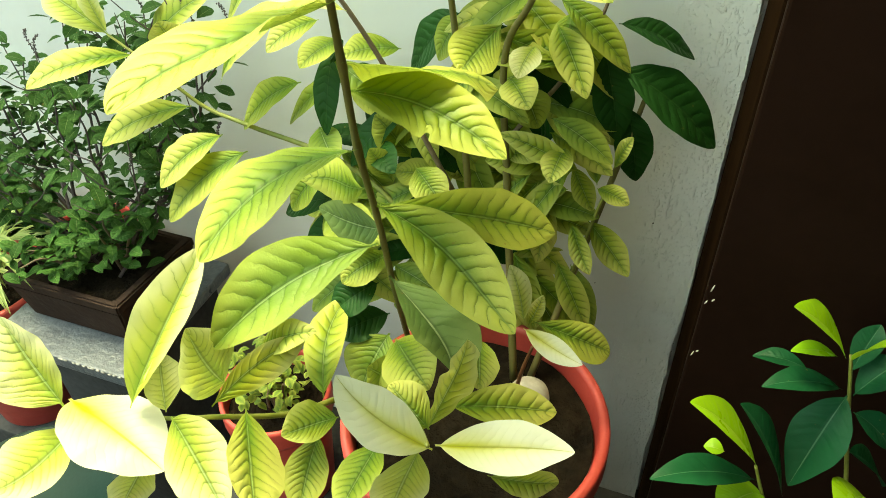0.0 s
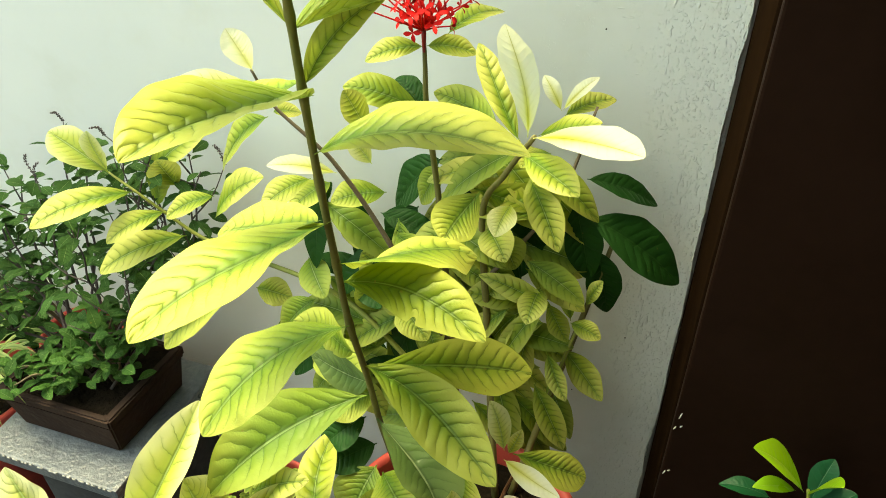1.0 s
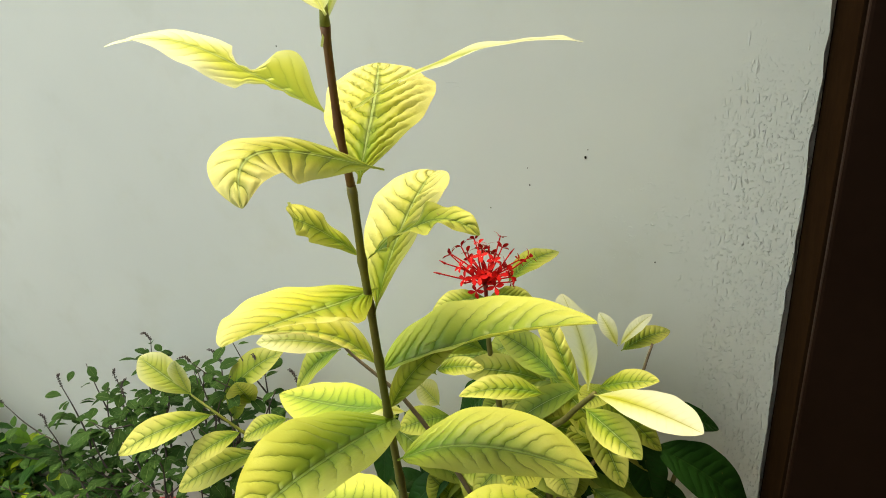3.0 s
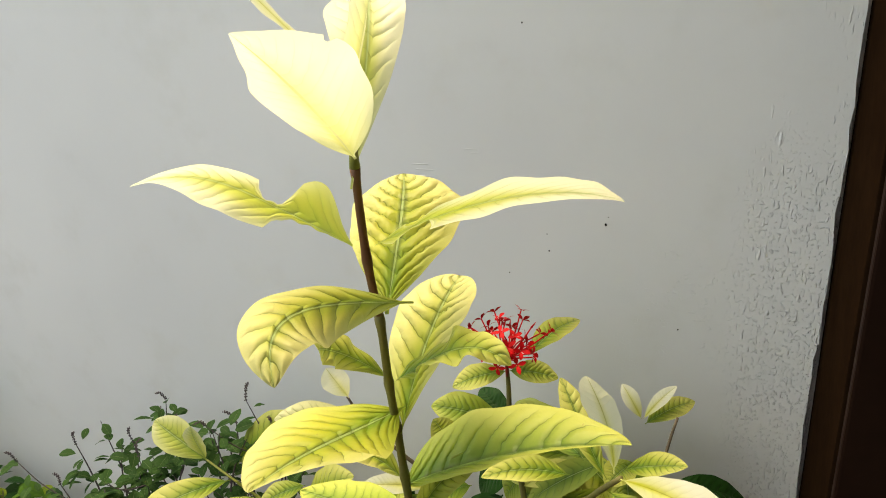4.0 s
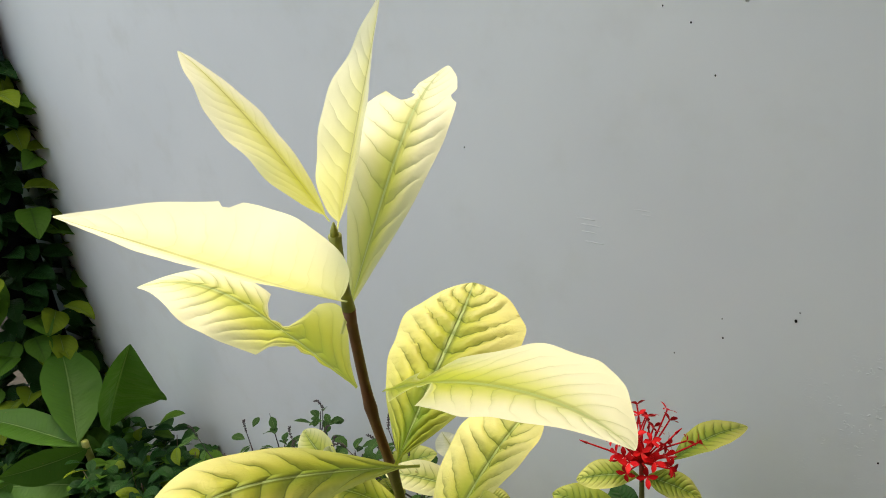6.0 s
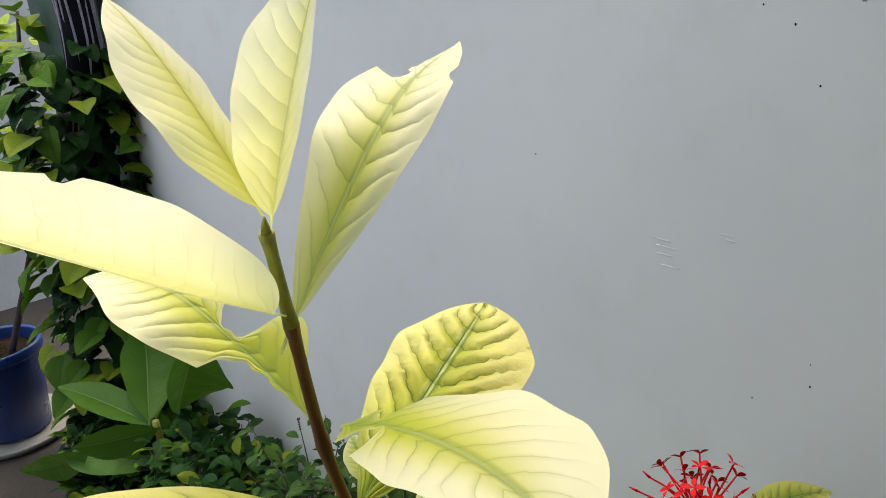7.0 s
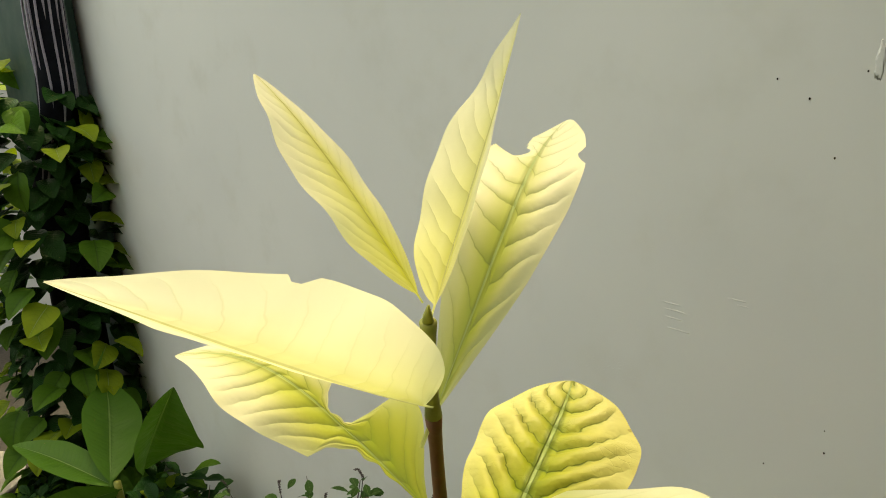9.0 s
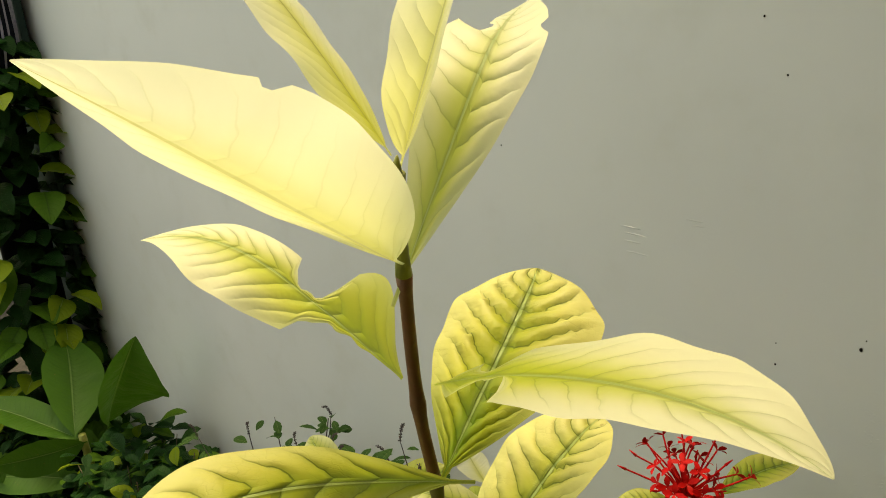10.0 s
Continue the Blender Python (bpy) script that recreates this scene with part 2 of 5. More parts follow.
LEAF_SPIDER = leaf_material("leaf_striped", (0.42, 0.50, 0.18), (0.10, 0.24, 0.05), veins=1.0, slant=0.0, vein=0.0, halo=1.3, thin=0.3, relief=0.1)


def plain(name, colour, other, scale=20.0, rough=0.6, grain=0.3, fine=140.0, metal=0.0, depth=0.001, gloss=0.5):
    m = Nodes(name, rough)
    f = m.math("ADD", m.math("MULTIPLY", m.noise(scale, 4.0, 0.6), 0.7), m.math("MULTIPLY", m.noise(fine, 2.0), 0.3))
    m.colour(m.mix(m.step(f, 0.3, 0.7), colour, other))
    m.rough(m.step(m.noise(scale * 2, 3.0), 0.2, 0.8, max(0.05, rough - 0.12), min(1.0, rough + 0.12)))
    m.bsdf.inputs["Metallic"].default_value = metal
    m.bsdf.inputs["Specular IOR Level"].default_value = gloss
    m.bump(m.noise(fine, 3.0), grain, depth)
    return m.mat


STEM = plain("stem_brown_green", (0.14, 0.13, 0.036), (0.17, 0.145, 0.05), 60.0, 0.6, 0.5, 300.0)
STEM_RED = plain("stem_reddish", (0.20, 0.075, 0.032), (0.15, 0.072, 0.028), 60.0, 0.55, 0.4, 300.0)
STEM_GREEN = plain("stem_green", (0.27, 0.28, 0.06), (0.18, 0.21, 0.045), 60.0, 0.5, 0.3, 300.0)
TWIG = plain("twig_brown", (0.11, 0.08, 0.05), (0.17, 0.13, 0.09), 80.0, 0.8, 0.5, 300.0)
TWIG_DARK = plain("twig_purple", (0.06, 0.05, 0.05), (0.10, 0.07, 0.08), 80.0, 0.8, 0.5, 300.0)
PETAL = plain("petal_red", (0.42, 0.003, 0.006), (0.55, 0.005, 0.010), 120.0, 0.6, 0.2, 400.0, gloss=0.15)
TUBE = plain("petal_tube_crimson", (0.20, 0.003, 0.006), (0.28, 0.006, 0.010), 120.0, 0.5, 0.2, 400.0)
POT_RED = plain("pot_red_plastic", (0.52, 0.07, 0.06), (0.44, 0.05, 0.045), 9.0, 0.42, 0.15, 220.0)
POT_BROWN = plain("pot_brown_cement", (0.022, 0.013, 0.011), (0.042, 0.026, 0.02), 14.0, 0.75, 0.6, 90.0, depth=0.003, gloss=0.1)
POT_BLUE = plain("pot_blue_plastic", (0.008, 0.045, 0.22), (0.006, 0.035, 0.17), 6.0, 0.35, 0.1, 200.0)
SAUCER = plain("saucer_white", (0.30, 0.30, 0.29), (0.22, 0.22, 0.21), 12.0, 0.5, 0.2, 200.0)
SOIL = plain("soil", (0.009, 0.007, 0.005), (0.022, 0.016, 0.011), 45.0, 0.95, 1.0, 110.0, depth=0.006, gloss=0.03)
STONE = plain("stone_pale", (0.34, 0.31, 0.27), (0.48, 0.45, 0.40), 30.0, 0.8, 0.6, 150.0)
SLAB = plain("slab_grey_stone", (0.075, 0.085, 0.10), (0.13, 0.145, 0.165), 28.0, 0.38, 0.8, 120.0, depth=0.003)
PLINTH = plain("plinth_dark_cement", (0.04, 0.042, 0.045), (0.065, 0.068, 0.072), 10.0, 0.8, 0.7, 80.0, depth=0.003, gloss=0.1)
BROWN = plain("paint_dark_brown", (0.014, 0.0062, 0.0038), (0.019, 0.0085, 0.0054), 5.0, 0.6, 0.25, 60.0, gloss=0.05)
BLOCKER_BROWN = plain("wall_dark_brown", (0.035, 0.018, 0.012), (0.05, 0.028, 0.018), 4.0, 0.7, 0.4, 60.0, gloss=0.15)
BROWN_EDGE = plain("paint_edge_brown", (0.019, 0.0095, 0.0045), (0.013, 0.0065, 0.0034), 14.0, 0.6, 0.5, 80.0, gloss=0.0)
WHITE_SPECK = plain("paint_drip_white", (0.75, 0.73, 0.68), (0.6, 0.58, 0.52), 60.0, 0.6)
STAIN = plain("stain_grey", (0.705, 0.715, 0.70), (0.75, 0.76, 0.745), 40.0, 0.85)
BLACK = plain("dark_netting", (0.005, 0.006, 0.008), (0.012, 0.013, 0.018), 40.0, 0.8, 0.4, 200.0, gloss=0.08)
CORD = plain("cord_lilac_grey", (0.42, 0.39, 0.46), (0.26, 0.23, 0.31), 60.0, 0.7, 0.3, 300.0)
GREEN_POST = plain("post_dark_green", (0.012, 0.045, 0.035), (0.02, 0.06, 0.045), 6.0, 0.6, 0.3, 100.0)
# floor tone lowered to stand in for the shade over the yard
FLOOR = plain("floor_dark_cement", (0.02, 0.019, 0.018), (0.045, 0.042, 0.04), 5.0, 0.7, 0.6, 60.0, depth=0.003, gloss=0.2)
FAR_WALL = plain("wall_far_grey", (0.46, 0.46, 0.46), (0.38, 0.38, 0.39), 3.0, 0.85, 0.4, 60.0)
BLOCKER_GREY = plain("blocker_grey", (0.36, 0.36, 0.37), (0.27, 0.27, 0.28), 3.0, 0.85, 0.4, 60.0)


def plaster():
    """Off-white painted plaster: rolled smooth, with a rough, blistered band beside the corner, stains and specks."""
    m = Nodes("plaster_off_white", 0.8)
    p = m.place()
    s = m.t.nodes.new("ShaderNodeSeparateXYZ")
    m.t.links.new(p, s.inputs[0])
    x = s.outputs[0]
    big, mid = m.noise(1.7, 3.0, 0.55), m.noise(9.0, 4.0, 0.6)
    c = m.mix(m.step(big, 0.3, 0.72), (0.74, 0.755, 0.745), (0.81, 0.82, 0.80))
    c = m.mix(m.math("MULTIPLY", m.step(mid, 0.50, 0.8), 0.45), c, (0.69, 0.69, 0.64))
    m.colour(c)
    tall = m.t.nodes.new("ShaderNodeVectorMath")
    tall.operation = "MULTIPLY"
    m.t.links.new(p, tall.inputs[0])
    tall.inputs[1].default_value = (1.0, 1.0, 0.24)
    edge = m.math("ADD", x, m.math("MULTIPLY", m.math("SUBTRACT", m.noise(6.0, 3.0, 0.6, tall.outputs[0]), 0.5), 0.10))
    band = m.step(edge, 0.33, 0.39)
    height = m.math("ADD", s.outputs[2], m.math("MULTIPLY", m.math("SUBTRACT", m.noise(11.0, 3.0), 0.5), 0.14))
    low = m.math("MULTIPLY", m.math("MULTIPLY", m.step(height, 1.31, 1.25), m.step(height, 1.08, 1.16)), m.step(edge, 0.20, 0.27))
    flakes = m.math("MULTIPLY", low, m.step(m.noise(26.0, 2.0, 0.6), 0.42, 0.58))
    rest = m.math("MULTIPLY", m.step(m.noise(5.0, 3.0, 0.6), 0.62, 0.72), 0.16)
    sparse = m.step(s.outputs[2], 1.30, 1.50)
    drips = m.math("MULTIPLY", m.step(m.noise(300.0, 1.0, 0.5, tall.outputs[0]), 0.60, 0.76), m.step(m.noise(34.0, 2.0, 0.6, tall.outputs[0]), m.step(sparse, 0.0, 1.0, 0.30, 0.46), m.step(sparse, 0.0, 1.0, 0.50, 0.62)))
    crumbs = m.step(m.noise(290.0, 1.0, 0.5), 0.58, 0.74)
    rough = m.math("ADD", m.math("MULTIPLY", drips, band), m.math("MULTIPLY", crumbs, m.math("MAXIMUM", m.math("MULTIPLY", flakes, 0.6), m.math("MAXIMUM", m.math("MULTIPLY", m.math("MULTIPLY", band, m.step(sparse, 1.0, 0.0, 0.15, 1.0)), 0.75), rest))))
    rough = m.math("MULTIPLY", rough, m.step(sparse, 0.0, 1.0, 1.0, 0.6))
    h = m.math("ADD", rough, m.math("MULTIPLY", m.noise(38.0, 4.0, 0.6), 0.12))
    m.bump(h, 0.9, 0.0016)
    return m.mat


PLASTER = plaster()


# ---- leaves ----
def blade_width(u, tip=1.0, belly=0.55):
    """Half width along a leaf, 1 at its broadest; belly: where that is; tip: over 1 draws the point out."""
    if u <= 0.04:
        return 0.035
    t = (u - 0.04) / 0.96
    k = math.log(0.5) / math.log(belly)
    w = max(0.0, math.sin(math.pi * t ** k))
    w = w ** 0.70
    if tip > 1.0:
        w *= 1 - (tip - 1.0) * 1.6 * max(0.0, (t - 0.55) / 0.45) ** 1.5 * (1 - 0.35 * t)
    return max(w, 0.035 * (1 - t) + 0.01)


def blade(bm, base, tip, width, up=UP, arch=0.12, roll=0.0, fold=11.0, wave=0.03, seed=0, nu=72, nv=14, quilt=0.06, ragged=0.06, point=1.08, belly=0.53, curl=0.0, bite=(), hook=0.0, lobe=None, mid=None, twist=0.0, halves=None, folds=None):
    """A leaf from base to tip. arch: rise of its middle over the straight line, in lengths; roll: degrees about its length;
    fold: degrees by which the halves lift from the midrib; curl: downward curl of the margins; hook: droop of the last third; bite: (side, from, to, depth), or several; a fifth number makes a torn notch that closes slowly.
    mid: two handles that bend the midrib; twist: degrees of turn along it; halves, folds: width and lift of each half."""
    base, tip, up = vec(base), vec(tip), vec(up)
    length = (tip - base).length
    ctrl = (base + tip) / 2 + up * (2 * arch * length)
    layer = bm.loops.layers.uv.get("UVMap") or bm.loops.layers.uv.new("UVMap")
    lines = bm.loops.layers.uv.get("Veins") or bm.loops.layers.uv.new("Veins")
    layer = bm.loops.layers.uv["UVMap"]
    rows, rnd = [], random.Random(seed)
    folds, halves = folds or (fold, fold), halves or (width, width)
    c1, c2 = (vec(mid[0]), vec(mid[1])) if mid else (base.lerp(ctrl, 2 / 3), tip.lerp(ctrl, 2 / 3))
    ph = rnd.uniform(0, 9)
    lean = min(0.34, 0.80 * max(halves) / 2 / length)
    bites = [bite] if bite and not isinstance(bite[0], tuple) else list(bite or ())
    for i in range(nu + 1):
        u = 0.5 * i / nu + 0.25 * (1 - math.cos(math.pi * i / nu))
        p = base * (1 - u) ** 3 + c1 * (3 * u * (1 - u) ** 2) + c2 * (3 * u * u * (1 - u)) + tip * u ** 3
        t = ((c1 - base) * (1 - u) ** 2 + (c2 - c1) * (2 * u * (1 - u)) + (tip - c2) * u * u).normalized()
        if hook:
            p = p - UP * (hook * length * max(0.0, u - 0.6) ** 2 * 4)
        side = t.cross(up)
        side = side.normalized() if side.length > 1e-4 else t.orthogonal().normalized()
        side = Matrix.Rotation(radians(roll + twist * (u - 0.5)), 3, t) @ side
        nrm = side.cross(t)
        shape = blade_width(u, point, belly)
        row = []
        for j in range(nv + 1):
            s = 2 * j / nv - 1
            e, one = abs(s), 1 if s > 0 else 0
            w = halves[one] / 2 * shape
            flat, lifted = math.cos(radians(folds[one])), math.sin(radians(folds[one]))
            ww = w * (1 + ragged * noise.noise((u * 6.5, seed * 3.17, 2.0 if s > 0 else 7.0)))
            if lobe and s * lobe[0] > 0 and u < 0.30:
                ww += halves[one] / 2 * lobe[1] * math.sin(math.pi * (u / 0.30) ** 1.5) ** 0.8
            slip = 0.0
            for side_of, start, end, deep, *torn in bites:
                if s * side_of > 0 and torn:
                    if start < u < end:
                        k = (u - start) / (end - start)
                        ww *= 1 - deep * min(1.0, k * 12) * (1 - k) ** torn[0] * (0.97 + 0.05 * math.sin(u * 130))
                    elif start - 0.14 < u <= start:
                        k = (u - start + 0.14) / 0.14
                        ww *= 1 - 0.42 * k ** 3
                        slip = 0.05 * length * e * e * k ** 1.5
                elif s * side_of > 0 and start < u < end:
                    ww = min(ww, ww * (1 - deep * math.sin(math.pi * (u - start) / (end - start)) ** 0.35 * (0.95 + 0.1 * math.sin(u * 90))))
            lift = lifted * e * ww - curl * ww * e * e
            lift += wave * w * e * (math.sin(u * 17 + ph + (2.1 if s > 0 else 0)) + 0.6 * math.sin(u * 31 + 2 * ph))
            bent = u + 0.028 * noise.noise((u * 5, s * 0.7, seed * 1.7)) + 0.009 * noise.noise((u * 17, s * 3, seed * 2.3)) + (0.04 if s > 0 else 0.0)
            shift = lean * (1.15 - 0.5 * u) * e ** 1.3
            rib = abs(2 * ((10 * (bent - shift)) % 1.0) - 1)
            pillow = quilt * w * (1 - rib ** 2.4) * min(1.0, 6 * e) * min(1.0, 3.2 * (1 - e)) * (1 - 0.45 * u) * min(1.0, 8 * (1 - u)) * (0.7 + 0.6 * noise.noise((u * 9, s * 2, seed)))
            row.append((bm.verts.new(p + side * (s * ww * flat) + t * slip + nrm * (lift + pillow + 0.6 * slip)), (u, j / nv), (bent, shift)))
        rows.append(row)
    for a, b in zip(rows, rows[1:]):
        for j in range(nv):
            f = bm.faces.new((a[j][0], a[j + 1][0], b[j + 1][0], b[j][0]))
            for loop, (_, uv, bent) in zip(f.loops, (a[j], a[j + 1], b[j + 1], b[j])):
                loop[layer].uv = uv
                loop[lines].uv = bent
            f.smooth = True
    return bm


LEAF_COUNT = [0]


def leaf(plant, material, base, tip, width, label="", **how):
    LEAF_COUNT[0] += 1
    bm = bmesh.new()
    blade(bm, base, tip, width, seed=LEAF_COUNT[0], **how)
    return part("leaf", bm, material, plant, label)


def leaf_data(material, length, width, **how):
    """A leaf mesh along +x from the origin, to be shared."""
    bm = bmesh.new()
    blade(bm, (0, 0, 0), (length, 0, 0), width, **how)
    return mesh_of("leaf", bm, material)


def shared_leaf(plant, data, place, way, up=UP, size=1.0, roll=0.0, name="leaf"):
    """One more leaf on shared mesh data, pointing along way."""
    x = vec(way).normalized()
    y = vec(up).cross(x)
    y = y.normalized() if y.length > 1e-4 else x.orthogonal().normalized()
    z = x.cross(y)
    m = Matrix((x, y, z)).transposed().to_4x4()
    ob = new(name, data)
    ob.parent = plant
    ob.matrix_parent_inverse = parent_world(plant).inverted()
    ob.matrix_basis = Matrix.Translation(place) @ m @ pose(0, 0, 0, roll) @ Matrix.Diagonal((size, size, size, 1))
    return ob


# ---- the place ----
WALL_Y, CORNER_X = 1.045, 0.44


def setting(name, lo, hi, material, label, category, bevel=0.0):
    ob = part(name, box(bmesh.new(), lo, hi, bevel), material, smooth=False)
    return tagged(ob, label, category, kind="structure")


def plaster_wall():
    """The garden wall, with a wavering painted edge where it meets the dark side."""
    bm = bmesh.new()
    nx, nz, x0, z1 = 60, 90, -2.6, 2.08
    grid = []
    for i in range(nx + 1):
        col = []
        for k in range(nz + 1):
            x, z = x0 + (CORNER_X - x0) * i / nx, z1 * k / nz
            dx = 0.004 * noise.noise((z * 9, 0.3, 0)) + 0.003 * noise.noise((z * 31, 1.7, 0)) if i == nx else 0.0
            dy = 0.0035 * noise.noise((x * 2.3, z * 2.3, 5.0))
            col.append(bm.verts.new((x + dx, WALL_Y + dy, z)))
        grid.append(col)
    for a, b in zip(grid, grid[1:]):
        for k in range(nz):
            bm.faces.new((a[k], b[k], b[k + 1], a[k + 1]))
    box(bm, (x0, WALL_Y + 0.02, 0), (CORNER_X + 0.2, WALL_Y + 0.2, z1))
    ob = part("wall_north", bm, PLASTER)
    rnd = random.Random(2)
    for x, z, r in ((0.197, 1.308, 0.0028), (0.200, 1.318, 0.0012), (0.126, 1.267, 0.0018), (0.286, 1.174, 0.0018), (-0.221, 1.443, 0.0017), (0.077, 1.596, 0.0017), (0.103, 1.547, 0.0016),
                    (0.048, 1.612, 0.0015), (0.072, 1.231, 0.0014), (0.124, 1.290, 0.0012), (0.37, 0.70, 0.002), (0.30, 0.56, 0.0018), (0.33, 0.62, 0.0016), (0.06, 1.70, 0.0015), (0.12, 1.62, 0.0014)):
        bm = bmesh.new()
        bmesh.ops.create_icosphere(bm, subdivisions=2, radius=r * 0.5)
        for v in bm.verts:
            v.co = Vector((x + v.co.x * rnd.uniform(0.8, 1.2), WALL_Y - 0.0003 + v.co.y * 0.5 + 0.0035 * noise.noise((x * 2.3, z * 2.3, 5.0)), z + v.co.z * 1.4))
        part("speck", bm, SOIL, ob, "dark speck of dirt")
    for x, z, w, h in ((0.128, 1.628, 0.007, 0.030), (0.221, 1.632, 0.010, 0.007), (-0.040, 1.376, 0.022, 0.0016), (-0.034, 1.369, 0.026, 0.0014), (-0.036, 1.360, 0.020, 0.0014),
                       (-0.030, 1.348, 0.024, 0.0014), (0.030, 1.398, 0.018, 0.0014), (0.036, 1.393, 0.012, 0.0012), (0.30, 1.20, 0.010, 0.0016), (0.31, 1.19, 0.014, 0.0014)):
        bm = bmesh.new()
        bmesh.ops.create_icosphere(bm, subdivisions=3, radius=0.5)
        for v in bm.verts:
            n = 1 + 0.5 * noise.noise(v.co * 6 + Vector((x * 90, 0, z * 50)))
            v.co = Vector((x + v.co.x * w * n, WALL_Y - 0.0001 + v.co.y * 0.0004 + 0.0035 * noise.noise((x * 2.3, z * 2.3, 5.0)), z + v.co.z * h * n))
        part("scuff", bm, STAIN, ob, "grey scuff in the paint")
    return tagged(ob, "off-white painted plaster garden wall, blistered and rough beside the corner", "wall", kind="structure")


plaster_wall()
setting("floor", (-6, -4, -0.1), (4, 3, 0.0), FLOOR, "dark grey cement yard floor, stained, coloured darker for the yard's shade", "floor")
setting("wall_west", (-4.4, -4, 0), (-4.2, 3, 2.1), FAR_WALL, "stained grey plastered compound wall across the yard", "wall")
setting("wall_south", (-6, -4.2, 0), (4, -4.0, 2.8), FAR_WALL, "plain grey plastered wall behind the yard", "wall")
# the east wall is out of view; height and dark colour hold back light
setting("wall_east", (0.95, -4, 0), (1.15, 1.045, 4.6), BLOCKER_BROWN, "tall dark brown wall, unseen, added to dim the right side", "wall")


# unseen slab, added only to keep sky light off the wall's right end
setting("ceiling", (0.17, -3.95, 2.30), (0.948, 0.843, 2.42), BLOCKER_GREY, "plain overhead slab, unseen, added to cut sky light on the right", "ceiling")


def dark_side():
    root = thing("door_casing", (0.8, 0.95, 0), "dark brown painted wooden door casing standing out from the wall", "door casing", kind="structure")
    part("side_board", box(bmesh.new(), (0.446, 0.862, 0.0), (0.470, 1.10, 2.3), 0.002), BROWN_EDGE, root, "brown edge board on the casing side", smooth=False)
    part("front_board", box(bmesh.new(), (0.449, 0.845, 0.0), (0.948, 0.860, 2.3), 0.003), BROWN, root, smooth=False)
    for x, z, w, h in ((0.455, 0.775, 0.0035, 0.012), (0.459, 0.757, 0.004, 0.004), (0.452, 0.752, 0.003, 0.007), (0.453, 0.662, 0.003, 0.009), (0.458, 0.668, 0.004, 0.003)):
        bm = bmesh.new()
        bmesh.ops.create_icosphere(bm, subdivisions=2, radius=1.0)
        for v in bm.verts:
            v.co = Vector((v.co.x * w / 4 + x + 0.0012 * v.co.z, v.co.y * 0.0012 + 0.8445, v.co.z * h / 2 + z))
        part("paint_drip", bm, WHITE_SPECK, root, "white paint drip")


dark_side()


# ---- pots ----
def round_pot(name, centre, radius, height, material, label, stand=0.0, soil_drop=0.035, group=""):
    """A tapered plastic pot with a rolled rim and soil."""
    x, y, z = centre
    root = thing(name, centre, label, "plant pot", group)
    r = radius
    rings = [(r * 0.70, 0), (r * 0.72, 0.004), (r * 0.90, height - 0.05), (r * 0.91, height - 0.045), (r * 0.985, height - 0.042), (r, height - 0.036), (r, height - 0.006),
             (r * 0.985, height), (r * 0.93, height), (r * 0.915, height - 0.008), (r * 0.90, height - 0.06), (r * 0.70, 0.03), (0.01, 0.03)]
    part("pot_wall", lathe(bmesh.new(), rings, centre, 64), material, root)
    bm = bmesh.new()
    n = 26
    rr = r * 0.895
    verts = [[bm.verts.new((x + rr * k / n * math.cos(a), y + rr * k / n * math.sin(a),
                            z + height - soil_drop + 0.008 * noise.noise((k * 0.5, a * 3, 1)) + 0.004 * noise.noise((k * 1.7, a * 9, 4)))) for a in [2 * math.pi * j / 40 for j in range(40)]] for k in range(1, n + 1)]
    for a, b in zip(verts, verts[1:]):
        for j in range(40):
            bm.faces.new((a[j], b[j], b[(j + 1) % 40], a[(j + 1) % 40]))
    bm.faces.new(verts[0])
    part("soil", bm, SOIL, root, "dark crumbly soil")
    return root


POT = Vector((0.215, 0.69, 0.34))
round_pot("plant_pot", POT, 0.166, 0.29, POT_RED, "round red plastic plant pot with dark soil on a low block")


def block(name, lo, hi, material, label, category, bevel=0.006):
    root = part(name, box(bmesh.new(), lo, hi, bevel), material, smooth=False)
    return tagged(root, label, category)


block("concrete_block", (0.06, 0.53, 0.0), (0.37, 0.85, 0.34), PLINTH, "rough dark cement block under the red pot", "block")


